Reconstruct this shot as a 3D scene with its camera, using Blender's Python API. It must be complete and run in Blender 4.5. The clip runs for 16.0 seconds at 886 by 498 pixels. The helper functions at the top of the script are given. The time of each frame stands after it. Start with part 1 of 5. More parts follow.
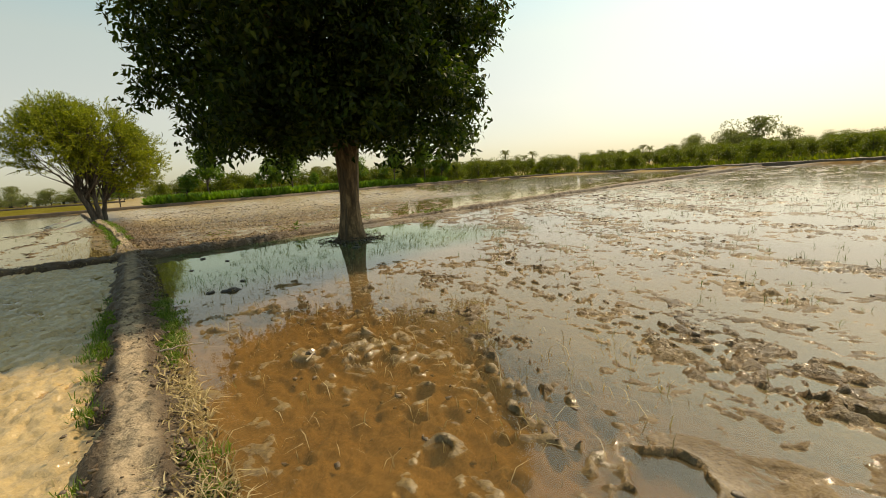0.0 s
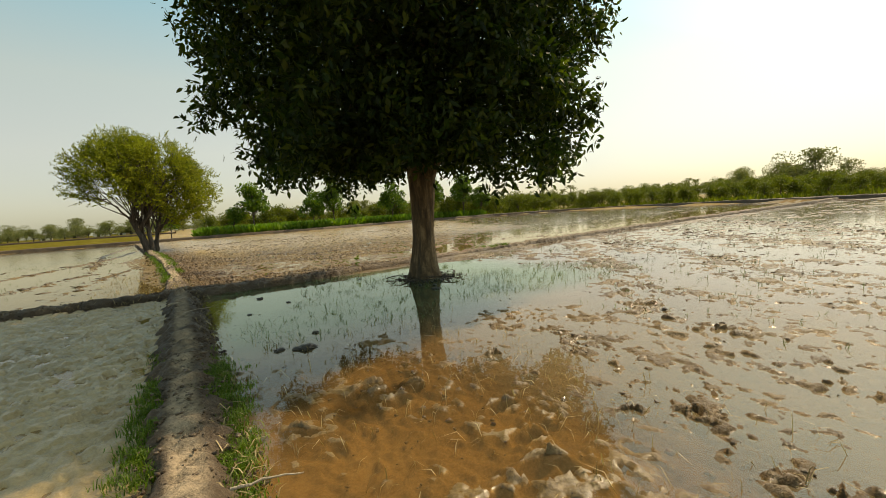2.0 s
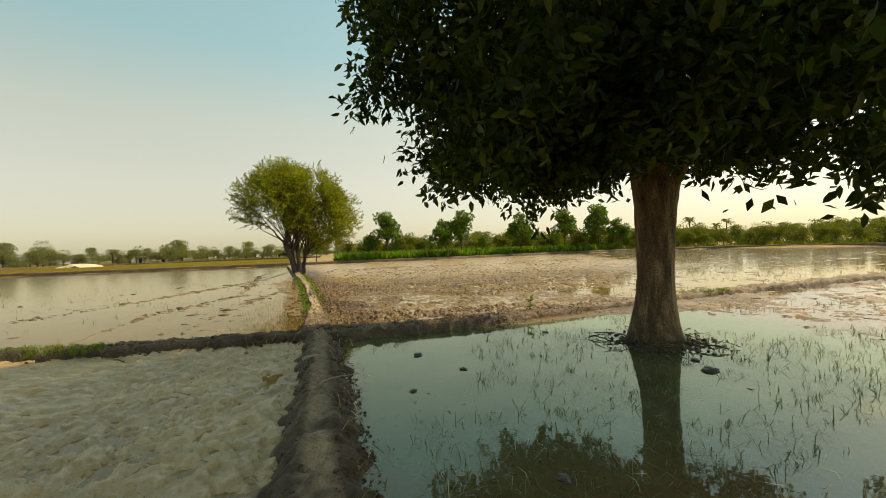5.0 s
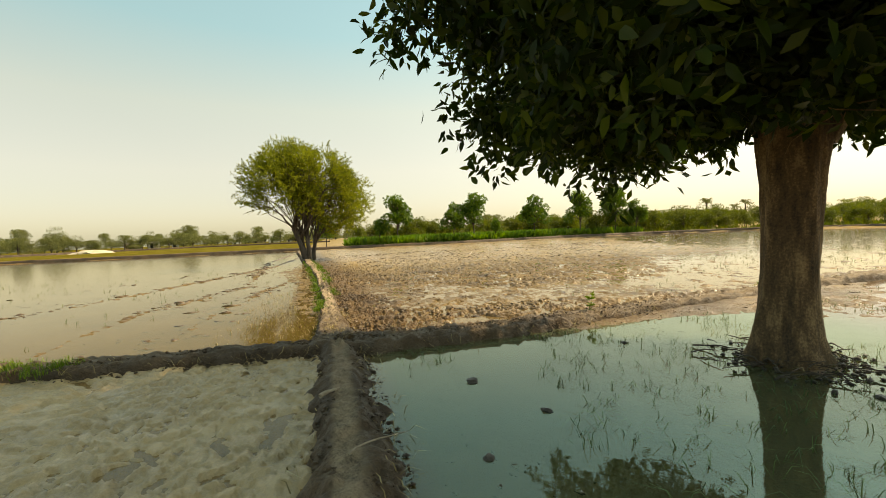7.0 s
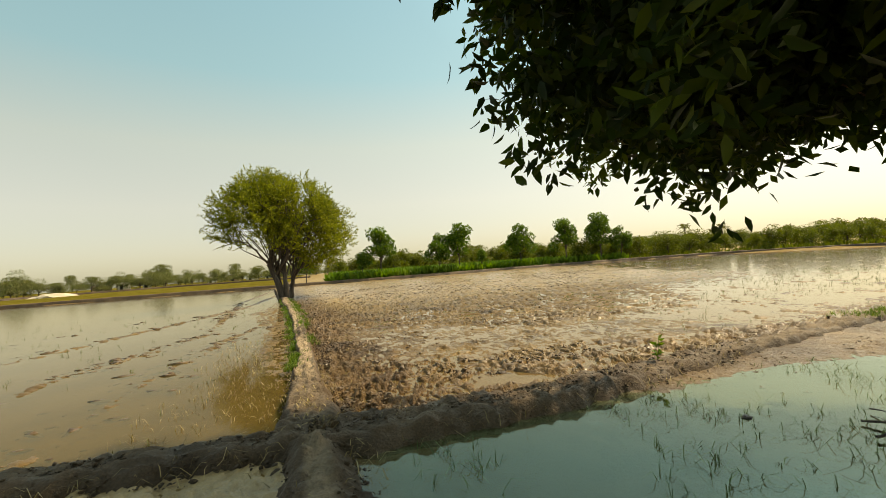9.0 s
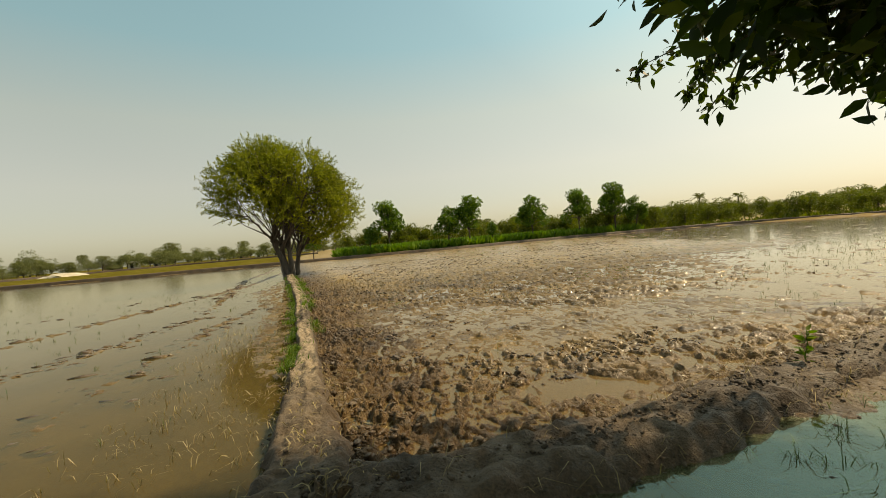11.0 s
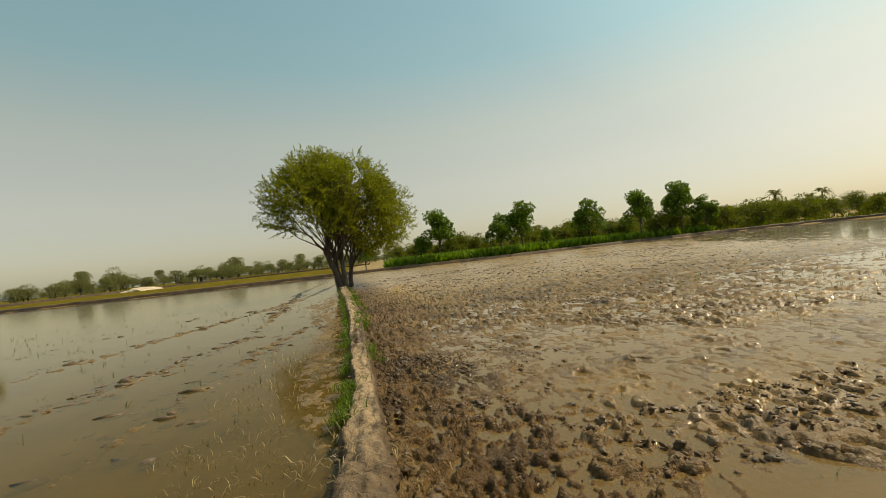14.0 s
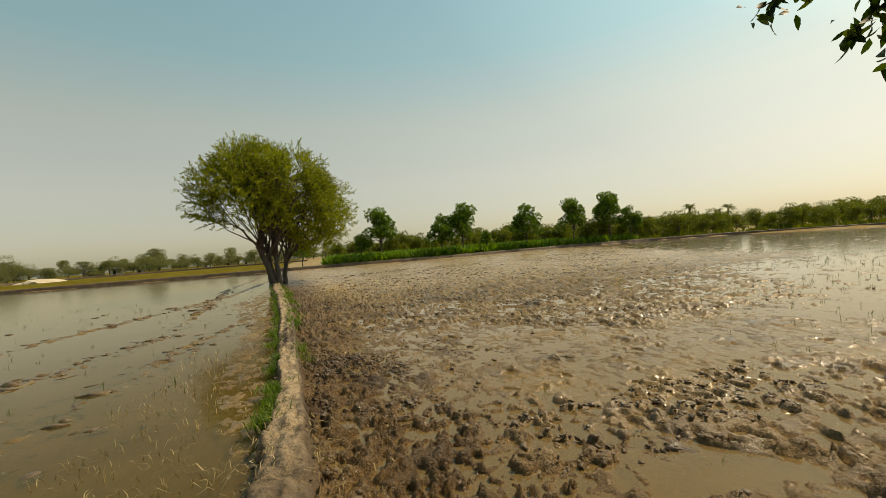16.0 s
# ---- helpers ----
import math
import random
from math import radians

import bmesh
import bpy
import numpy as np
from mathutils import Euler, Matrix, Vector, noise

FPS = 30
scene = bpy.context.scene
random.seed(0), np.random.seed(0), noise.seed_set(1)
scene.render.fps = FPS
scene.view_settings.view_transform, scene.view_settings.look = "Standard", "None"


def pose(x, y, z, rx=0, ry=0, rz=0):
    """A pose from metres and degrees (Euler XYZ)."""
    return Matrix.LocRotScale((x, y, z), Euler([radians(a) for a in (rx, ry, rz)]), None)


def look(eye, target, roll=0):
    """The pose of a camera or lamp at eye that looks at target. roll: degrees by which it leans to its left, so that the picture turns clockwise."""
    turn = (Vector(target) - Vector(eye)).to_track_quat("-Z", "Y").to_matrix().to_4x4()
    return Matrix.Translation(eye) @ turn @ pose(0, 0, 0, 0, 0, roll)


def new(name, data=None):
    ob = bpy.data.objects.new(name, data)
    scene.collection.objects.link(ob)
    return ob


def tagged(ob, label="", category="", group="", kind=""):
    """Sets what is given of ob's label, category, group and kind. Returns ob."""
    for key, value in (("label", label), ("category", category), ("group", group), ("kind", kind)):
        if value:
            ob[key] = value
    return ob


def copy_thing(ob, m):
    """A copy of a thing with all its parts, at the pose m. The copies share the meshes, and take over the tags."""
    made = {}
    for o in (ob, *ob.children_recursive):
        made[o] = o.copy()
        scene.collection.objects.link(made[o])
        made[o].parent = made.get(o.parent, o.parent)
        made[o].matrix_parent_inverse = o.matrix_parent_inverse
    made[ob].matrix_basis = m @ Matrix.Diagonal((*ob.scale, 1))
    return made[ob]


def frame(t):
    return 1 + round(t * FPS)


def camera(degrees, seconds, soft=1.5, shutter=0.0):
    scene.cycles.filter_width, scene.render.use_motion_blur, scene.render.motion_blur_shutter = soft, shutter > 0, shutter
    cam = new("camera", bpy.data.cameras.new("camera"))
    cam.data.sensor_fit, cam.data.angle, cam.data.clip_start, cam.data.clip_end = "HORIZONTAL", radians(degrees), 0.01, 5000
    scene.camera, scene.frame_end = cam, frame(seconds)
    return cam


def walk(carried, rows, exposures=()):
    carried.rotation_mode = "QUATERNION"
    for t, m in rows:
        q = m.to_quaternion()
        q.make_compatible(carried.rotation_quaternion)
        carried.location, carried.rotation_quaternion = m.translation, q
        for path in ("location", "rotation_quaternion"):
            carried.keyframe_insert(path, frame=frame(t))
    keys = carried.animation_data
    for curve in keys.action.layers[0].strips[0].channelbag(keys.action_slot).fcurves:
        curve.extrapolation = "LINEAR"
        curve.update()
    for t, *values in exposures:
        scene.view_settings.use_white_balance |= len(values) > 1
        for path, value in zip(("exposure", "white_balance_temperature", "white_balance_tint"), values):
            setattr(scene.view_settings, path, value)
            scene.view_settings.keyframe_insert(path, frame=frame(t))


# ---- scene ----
cam = camera(94.0, 16.0, soft=0.9)
PATH = [
    (0, (0.369, 0.121, 1.514), (0.311, 2.089, 1.165), -4.1),
    (0.5, (0.064, 0.491, 1.537), (-0.138, 2.449, 1.187), -4.5),
    (1, (-0.285, 0.829, 1.531), (-0.374, 2.813, 1.295), -4.2),
    (1.5, (-0.604, 1.24, 1.531), (-0.725, 3.23, 1.367), -6.7),
    (2, (-0.929, 1.645, 1.493), (-1.132, 3.626, 1.314), -3.9),
    (2.5, (-1.237, 2.036, 1.513), (-1.327, 4.018, 1.262), -4.5),
    (3, (-1.57, 2.48, 1.528), (-1.909, 4.439, 1.311), -5.3),
    (3.5, (-1.909, 2.842, 1.493), (-2.42, 4.775, 1.433), -1.5),
    (4, (-2.273, 3.277, 1.495), (-2.868, 5.186, 1.534), -3.6),
    (4.2, (-2.425, 3.539, 1.466), (-3.16, 5.399, 1.465), -2.5),
    (6.3, (-3.609, 4.814, 1.522), (-4.357, 6.669, 1.555), -1.8),
    (6.5, (-3.719, 4.998, 1.554), (-4.437, 6.864, 1.593), -2.0),
    (7, (-4.029, 5.391, 1.563), (-4.816, 7.228, 1.489), -2.5),
    (7.5, (-4.237, 5.704, 1.573), (-4.86, 7.602, 1.474), -4.5),
    (8, (-4.564, 6.11, 1.576), (-5.199, 8.006, 1.641), -4.8),
    (8.5, (-4.949, 6.551, 1.56), (-5.588, 8.446, 1.619), -3.5),
    (9, (-5.135, 6.915, 1.564), (-5.834, 8.788, 1.639), -4.1),
    (9.5, (-5.417, 7.259, 1.507), (-6.033, 9.158, 1.617), -3.3),
    (10, (-5.625, 7.51, 1.516), (-6.264, 9.402, 1.614), -1.8),
    (10.2, (-5.704, 7.669, 1.499), (-6.419, 9.537, 1.521), -3.8),
    (12.3, (-6.703, 8.977, 1.506), (-7.433, 10.838, 1.443), -5.8),
    (12.5, (-6.774, 9.035, 1.49), (-7.411, 10.931, 1.464), -6.3),
    (13, (-6.933, 9.247, 1.525), (-7.666, 11.108, 1.535), -5.7),
    (13.5, (-7.014, 9.337, 1.541), (-7.966, 11.095, 1.582), -6.6),
    (14, (-7.003, 9.355, 1.524), (-7.951, 11.116, 1.544), -6.3),
    (14.5, (-6.989, 9.36, 1.526), (-7.899, 11.141, 1.54), -6.3),
    (15, (-6.978, 9.356, 1.522), (-7.961, 11.096, 1.565), -5.3),
    (15.5, (-6.962, 9.357, 1.525), (-7.934, 11.104, 1.582), -4.8),
    (16, (-6.944, 9.394, 1.515), (-7.637, 11.27, 1.507), -4.4),
]
LIGHT_STEPS = [(0.0, 0.0, 8700, 9), (3.0, -0.02, 8600, 8.5), (4.0, -0.03, 9200, 9), (6.5, 0.35, 10100, 10), (8.5, 0.2, 9700, 9.3), (10.0, 0.0, 9500, 9.5), (12.4, -0.34, 9200, 9), (16.0, -0.34, 9200, 9)]
walk(cam, [(t, look(eye, target, roll)) for t, eye, target, roll in PATH], LIGHT_STEPS)

# ---------------------------------------------------------------- light
SUN_AZ, SUN_EL = 47.0, 50.0  # degrees clockwise from +y, and above the horizon
world = bpy.data.worlds.new("hazy_sky")
scene.world = world
world.use_nodes = True
wn, wl = world.node_tree.nodes, world.node_tree.links
sky = wn.new("ShaderNodeTexSky")
sky.sky_type = "NISHITA"
sky.sun_disc = False
sky.sun_elevation, sky.sun_rotation = radians(SUN_EL), radians(SUN_AZ)
sky.altitude, sky.air_density, sky.dust_density, sky.ozone_density = 200.0, 1.0, 1.7, 3.0
wl.new(sky.outputs["Color"], wn["Background"].inputs["Color"])
wn["Background"].inputs["Strength"].default_value = 0.09
haze, both = wn.new("ShaderNodeBackground"), wn.new("ShaderNodeAddShader")  # even veil of summer dust
wtc, wsep, wcol = wn.new("ShaderNodeTexCoord"), wn.new("ShaderNodeSeparateXYZ"), wn.new("ShaderNodeValToRGB")
wl.new(wtc.outputs["Generated"], wsep.inputs[0])
wl.new(wsep.outputs["Z"], wcol.inputs[0])
stops = wcol.color_ramp.elements
for p, c in ((0.0, (0.22, 0.265, 0.248)), (0.06, (0.3, 0.315, 0.306)), (0.15, (0.37, 0.387, 0.352)), (0.28, (0.34, 0.41, 0.37)), (0.42, (0.17, 0.37, 0.44)), (0.55, (0.135, 0.335, 0.43)), (0.75, (0.17, 0.265, 0.285)), (1.0, (0.17, 0.24, 0.25))):
    e = stops.new(p) if 0 < p < 1 else stops[0 if p == 0 else len(stops) - 1]
    e.position, e.color = p, (*c, 1)
wl.new(wcol.outputs[0], haze.inputs["Color"])
sa, se = radians(SUN_AZ), radians(SUN_EL)
SUN_WAY = Vector((math.sin(sa) * math.cos(se), math.cos(sa) * math.cos(se), math.sin(se)))
wdot, wglow = wn.new("ShaderNodeVectorMath"), wn.new("ShaderNodeValToRGB")  # the dust glows round the sun and dims away from it
wdot.operation = "DOT_PRODUCT"
wdot.inputs[1].default_value = SUN_WAY
wl.new(wtc.outputs["Generated"], wdot.inputs[0])
wl.new(wdot.outputs["Value"], wglow.inputs[0])
glow = wglow.color_ramp.elements
for p, c in ((0.0, 0.2), (0.3, 0.22), (0.6, 0.25), (0.8, 0.34), (0.92, 0.62), (1.0, 1.0)):
    e = glow.new(p) if 0 < p < 1 else glow[0 if p == 0 else len(glow) - 1]
    e.position, e.color = p, (c, c, c, 1)
wmul = wn.new("ShaderNodeMath")
wmul.operation = "MULTIPLY"
wmul.inputs[1].default_value = 4.4
wl.new(wglow.outputs[0], wmul.inputs[0])
wl.new(wmul.outputs[0], haze.inputs["Strength"])
wl.new(wn["Background"].outputs[0], both.inputs[0])
wl.new(haze.outputs[0], both.inputs[1])
wl.new(both.outputs[0], wn["World Output"].inputs["Surface"])

sun_data = bpy.data.lights.new("sun", "SUN")
sun_data.energy, sun_data.angle, sun_data.color = 5.0, radians(1.0), (1.0, 0.91, 0.76)
sun = new("sun", sun_data)
sun.matrix_world = look(SUN_WAY * 60, (0, 0, 0))


# ---------------------------------------------------------------- materials
def ramp(nt, socket, stops):
    n = nt.nodes.new("ShaderNodeValToRGB")
    els = n.color_ramp.elements
    while len(els) < len(stops):
        els.new(0.5)
    for e, (p, c) in zip(els, stops):
        e.position, e.color = p, (*c, 1)
    nt.links.new(socket, n.inputs[0])
    return n.outputs[0]


def grain(nt, scale, detail=4.0, rough=0.55, stretch=None, coord="Object"):
    tc = nt.nodes.new("ShaderNodeTexCoord")
    out = tc.outputs[coord]
    if stretch:
        mp = nt.nodes.new("ShaderNodeMapping")
        mp.inputs["Scale"].default_value = stretch
        nt.links.new(out, mp.inputs["Vector"])
        out = mp.outputs[0]
    n = nt.nodes.new("ShaderNodeTexNoise")
    n.inputs["Scale"].default_value, n.inputs["Detail"].default_value, n.inputs["Roughness"].default_value = scale, detail, rough
    nt.links.new(out, n.inputs["Vector"])
    return n.outputs["Fac"]


def mixc(nt, fac, a, b, mode="MIX"):
    n = nt.nodes.new("ShaderNodeMix")
    n.data_type, n.blend_type = "RGBA", mode
    for s, v in ((n.inputs[0], fac), (n.inputs[6], a), (n.inputs[7], b)):
        if isinstance(v, (int, float)):
            s.default_value = v
        elif isinstance(v, tuple):
            s.default_value = (*v, 1)
        else:
            nt.links.new(v, s)
    return n.outputs[2]


def math_node(nt, op, a, b=0.0, clamp=False):
    n = nt.nodes.new("ShaderNodeMath")
    n.operation, n.use_clamp = op, clamp
    for s, v in zip(n.inputs, (a, b)):
        if isinstance(v, (int, float)):
            s.default_value = v
        else:
            nt.links.new(v, s)
    return n.outputs[0]


def attr(nt, name):
    n = nt.nodes.new("ShaderNodeAttribute")
    n.attribute_name = name
    return n.outputs["Fac"]


def bump(nt, height, strength, distance):
    n = nt.nodes.new("ShaderNodeBump")
    n.inputs["Distance"].default_value = distance
    if isinstance(strength, float):
        n.inputs["Strength"].default_value = strength
    else:
        nt.links.new(strength, n.inputs["Strength"])
    nt.links.new(height, n.inputs["Height"])
    return n.outputs[0]


def material(name):
    m = bpy.data.materials.new(name)
    m.use_nodes = True
    return m, m.node_tree, m.node_tree.nodes["Principled BSDF"]


def earth(name, dark, mid, pale, rough=(0.35, 0.7), fine=55.0, relief=0.02, dry=None, green=None, silt=None, wet=0.0):
    """Soil: two scales of tone, relief, and where the mesh carries them a dry crust and a green cover."""
    m, nt, b = material(name)
    big, small = grain(nt, 0.9, 5), grain(nt, fine, 5, 0.65)
    tone = math_node(nt, "ADD", math_node(nt, "MULTIPLY", big, 0.55), math_node(nt, "MULTIPLY", small, 0.45))
    col = ramp(nt, tone, [(0.34, dark), (0.5, mid), (0.66, pale)])
    ro = ramp(nt, grain(nt, 7.0, 4), [(0.35, (rough[0],) * 3), (0.65, (rough[1],) * 3)])
    if dry:
        crumbly = math_node(nt, "ADD", math_node(nt, "MULTIPLY", grain(nt, 11.0, 6, 0.7), 0.6), math_node(nt, "MULTIPLY", grain(nt, 60.0, 4, 0.7), 0.4))
        speck = ramp(nt, crumbly, [(0.38, tuple(0.25 * c for c in dry)), (0.47, tuple(0.62 * c for c in dry)), (0.56, tuple(0.85 * c for c in dry)), (0.66, dry)])
        col = mixc(nt, attr(nt, "dry"), col, speck)
        ro = mixc(nt, attr(nt, "dry"), ro, (0.95, 0.95, 0.95))
    if green:
        g = ramp(nt, grain(nt, 0.35, 6, 0.7), [(0.3, green[0]), (0.52, green[1]), (0.7, green[2])])
        col = mixc(nt, attr(nt, "green"), col, g)
        ro = mixc(nt, attr(nt, "green"), ro, (0.95, 0.95, 0.95))
    lift_by = 0.7
    if silt:
        col = mixc(nt, attr(nt, "bare"), col, ramp(nt, tone, [(0.36, (0.062, 0.034, 0.011)), (0.5, (0.146, 0.09, 0.031)), (0.66, (0.25, 0.166, 0.066))]))
        col = mixc(nt, attr(nt, "pale"), col, ramp(nt, tone, [(0.38, tuple(0.62 * c for c in silt)), (0.58, silt)]))
        ro = mixc(nt, attr(nt, "coarse_backlit"), ro, (0.4, 0.4, 0.4))
        col = mixc(nt, attr(nt, "coarse_backlit"), col, ramp(nt, tone, [(0.36, (0.031, 0.016, 0.0055)), (0.5, (0.11, 0.062, 0.023)), (0.64, (0.22, 0.138, 0.055))]))
        lift_by = math_node(nt, "ADD", math_node(nt, "MULTIPLY", math_node(nt, "MAXIMUM", attr(nt, "coarse_backlit"), math_node(nt, "MULTIPLY", attr(nt, "bare"), 0.3)), 0.8), 0.12, True)
    nt.links.new(col, b.inputs["Base Color"])
    nt.links.new(ro, b.inputs["Roughness"])
    hgt = math_node(nt, "ADD", grain(nt, 18.0, 6, 0.6), math_node(nt, "MULTIPLY", small, 0.4))
    nrm = bump(nt, hgt, lift_by, relief)
    nt.links.new(nrm, b.inputs["Normal"])
    if wet:  # a film of water on the mud
        film = ramp(nt, grain(nt, 3.5, 4), [(0.42, (0.1 * wet,) * 3), (0.58, (wet,) * 3)])
        if green:
            film = mixc(nt, attr(nt, "green"), film, (0.0, 0.0, 0.0))
        if silt:
            film = math_node(nt, "MULTIPLY", film, attr(nt, "bare"))
            nt.links.new(math_node(nt, "MULTIPLY", attr(nt, "bare"), 0.3), b.inputs["Specular IOR Level"])
            film = mixc(nt, math_node(nt, "MULTIPLY", attr(nt, "coarse_backlit"), 0.75, True), film, (0.0, 0.0, 0.0))
            film = mixc(nt, math_node(nt, "MULTIPLY", attr(nt, "pale"), 0.45), film, (1.0, 1.0, 1.0))  # silt still sleek with water
        nt.links.new(film, b.inputs["Coat Weight"])
        nt.links.new(nrm, b.inputs["Coat Normal"])
        b.inputs["Coat Roughness"].default_value = 0.12
        b.inputs["Coat IOR"].default_value = 1.6
    return m


MUD = earth("wet_mud", (0.101, 0.0617, 0.0282), (0.181, 0.118, 0.0563), (0.249, 0.175, 0.0937), (0.4, 0.65), relief=0.055, wet=0.75,
            green=((0.0602, 0.0499, 0.0086), (0.116, 0.0946, 0.0172), (0.181, 0.148, 0.0361)), silt=(0.45, 0.312, 0.146))
BUND = earth("bund_soil", (0.024, 0.0138, 0.0072), (0.066, 0.0396, 0.0192), (0.132, 0.0848, 0.045), (0.5, 0.85), relief=0.06,
             dry=(0.42, 0.31, 0.2))
CLOD = earth("clod_mud", (0.024, 0.0192, 0.016), (0.048, 0.0368, 0.028), (0.088, 0.068, 0.048), (0.4, 0.7))
SAND = earth("pale_sand", (0.4, 0.33, 0.24), (0.5, 0.42, 0.31), (0.58, 0.5, 0.38), (0.8, 0.95), fine=4.0)


def water(name, murk, silt, tint, wave):
    """Muddy water: a clear share through which the bottom shows, suspended silt, and a surface that mirrors the sky."""
    m, nt, b = material(name)
    nt.nodes.remove(b)
    out = nt.nodes["Material Output"]
    clear, mist, gloss = (nt.nodes.new("ShaderNodeBsdf" + k) for k in ("Transparent", "Diffuse", "Glossy"))
    nt.links.new(mixc(nt, attr(nt, "deep"), tint, tuple(c * k for c, k in zip(tint, (0.66, 0.7, 0.56)))), clear.inputs["Color"])
    patch = ramp(nt, grain(nt, 0.5, 4), [(0.35, tuple(0.85 * c for c in silt)), (0.65, silt)])
    # green-grey of the sky mirrored in the pool, put into the mist colour
    patch = mixc(nt, attr(nt, "pool_sky_tint"), patch, (0.22, 0.25, 0.13))
    patch = mixc(nt, attr(nt, "brown"), patch, (0.245, 0.167, 0.075))
    patch = mixc(nt, attr(nt, "deep"), patch, (0.18, 0.145, 0.06))
    nt.links.new(patch, mist.inputs["Color"])
    ruffle = ramp(nt, attr(nt, "calm"), [(0.0, (0.1,) * 3), (1.0, (0.03,) * 3)])
    nt.links.new(ruffle, gloss.inputs["Roughness"])
    body, top = nt.nodes.new("ShaderNodeMixShader"), nt.nodes.new("ShaderNodeMixShader")
    thick = ramp(nt, attr(nt, "murk"), [(0.0, (murk[0],) * 3), (1.0, (murk[1],) * 3)])
    nt.links.new(thick, body.inputs[0])
    nt.links.new(clear.outputs[0], body.inputs[1])
    nt.links.new(mist.outputs[0], body.inputs[2])
    fres = nt.nodes.new("ShaderNodeFresnel")
    nt.links.new(math_node(nt, "ADD", math_node(nt, "MULTIPLY", attr(nt, "sheen"), 0.55), 1.24), fres.inputs["IOR"])  # IOR set by zone to strengthen or weaken the mirrored sky
    # reflections tinted: greenish over the pool, warm over the brown fields
    nt.links.new(mixc(nt, attr(nt, "brown"), mixc(nt, attr(nt, "pool_sky_tint"), (1.0, 1.0, 1.0), (0.88, 1.0, 0.86)), (1.0, 0.94, 0.8)), gloss.inputs["Color"])
    nrm = bump(nt, grain(nt, 5.0, 3), wave, 0.012)
    for n in (gloss, fres):
        nt.links.new(nrm, n.inputs["Normal"])
    nt.links.new(fres.outputs[0], top.inputs[0])
    nt.links.new(body.outputs[0], top.inputs[1])
    nt.links.new(gloss.outputs[0], top.inputs[2])
    nt.links.new(top.outputs[0], out.inputs["Surface"])
    return m


WATER = water("muddy_water", (0.14, 0.6), (0.36, 0.262, 0.135), (0.95, 0.8, 0.53), 0.09)


def leafy(name, dark, mid, pale, through_light=0.25, rough=0.5, shine=0.25):
    m, nt, b = material(name)
    geo = nt.nodes.new("ShaderNodeNewGeometry")
    col = ramp(nt, geo.outputs["Random Per Island"], [(0.0, dark), (0.55, mid), (1.0, pale)])
    patch = ramp(nt, grain(nt, 0.8, 3), [(0.3, (0.75, 0.75, 0.75)), (0.7, (1.2, 1.15, 1.0))])
    col = mixc(nt, 1.0, col, patch, "MULTIPLY")
    nt.links.new(col, b.inputs["Base Color"])
    b.inputs["Roughness"].default_value = rough
    b.inputs["Specular IOR Level"].default_value = shine
    tr = nt.nodes.new("ShaderNodeBsdfTranslucent")
    nt.links.new(mixc(nt, 1.0, col, (1.3, 1.5, 0.5), "MULTIPLY"), tr.inputs["Color"])
    mx = nt.nodes.new("ShaderNodeMixShader")
    mx.inputs[0].default_value = through_light
    nt.links.new(b.outputs[0], mx.inputs[1])
    nt.links.new(tr.outputs[0], mx.inputs[2])
    nt.links.new(mx.outputs[0], nt.nodes["Material Output"].inputs["Surface"])
    return m


CRUMB = earth("crumbled_mud", (0.0472, 0.0257, 0.0108), (0.0973, 0.0572, 0.0257), (0.158, 0.101, 0.0485), (0.4, 0.65), wet=0.5)
LEAF_DARK = leafy("broad_leaf", (0.0088, 0.019, 0.0036), (0.021, 0.041, 0.0062), (0.068, 0.086, 0.0132), 0.48, 0.48, 0.2)
LEAF_ACACIA = leafy("feathery_leaf", (0.0988, 0.116, 0.0166), (0.192, 0.208, 0.027), (0.333, 0.338, 0.052), 0.4, 0.7, 0.1)
LEAF_ROW = leafy("young_tree_leaf", (0.0393, 0.0842, 0.00897), (0.0785, 0.147, 0.0146), (0.147, 0.218, 0.0269), 0.35)
LEAF_ORCHARD = leafy("orchard_leaf", (0.0594, 0.0763, 0.00727), (0.105, 0.122, 0.0125), (0.172, 0.179, 0.0232), 0.42)
# far foliage, palms too: paler and greyer, with aerial haze painted in
LEAF_HAZED = leafy("haze_paled_leaf", (0.11, 0.121, 0.0549), (0.161, 0.172, 0.0805), (0.22, 0.22, 0.11), 0.3, 0.9)
LEAF_CROP = leafy("green_crop", (0.0834, 0.159, 0.015), (0.124, 0.217, 0.0217), (0.184, 0.268, 0.0376), 0.35)
LEAF_RICE = leafy("rice_blade", (0.05, 0.08, 0.03), (0.08, 0.12, 0.04), (0.14, 0.17, 0.06), 0.25)
LEAF_GRASS = leafy("grass_blade", (0.0546, 0.109, 0.0078), (0.0975, 0.168, 0.014), (0.164, 0.211, 0.0351), 0.38)
STRAW = leafy("dry_straw", (0.16, 0.112, 0.056), (0.304, 0.232, 0.128), (0.464, 0.376, 0.24), 0.15, 0.8)


def bark(name, dark, mid, pale, scale=9.0):
    m, nt, b = material(name)
    ridge = grain(nt, scale, 6, 0.65, (1.0, 1.0, 0.22))
    fine = grain(nt, scale * 6, 4)
    col = ramp(nt, math_node(nt, "ADD", math_node(nt, "MULTIPLY", ridge, 0.7), math_node(nt, "MULTIPLY", fine, 0.3)), [(0.35, dark), (0.5, mid), (0.66, pale)])
    nt.links.new(col, b.inputs["Base Color"])
    b.inputs["Roughness"].default_value = 0.85
    nt.links.new(bump(nt, math_node(nt, "ADD", ridge, math_node(nt, "MULTIPLY", fine, 0.3)), 0.8, 0.03), b.inputs["Normal"])
    return m


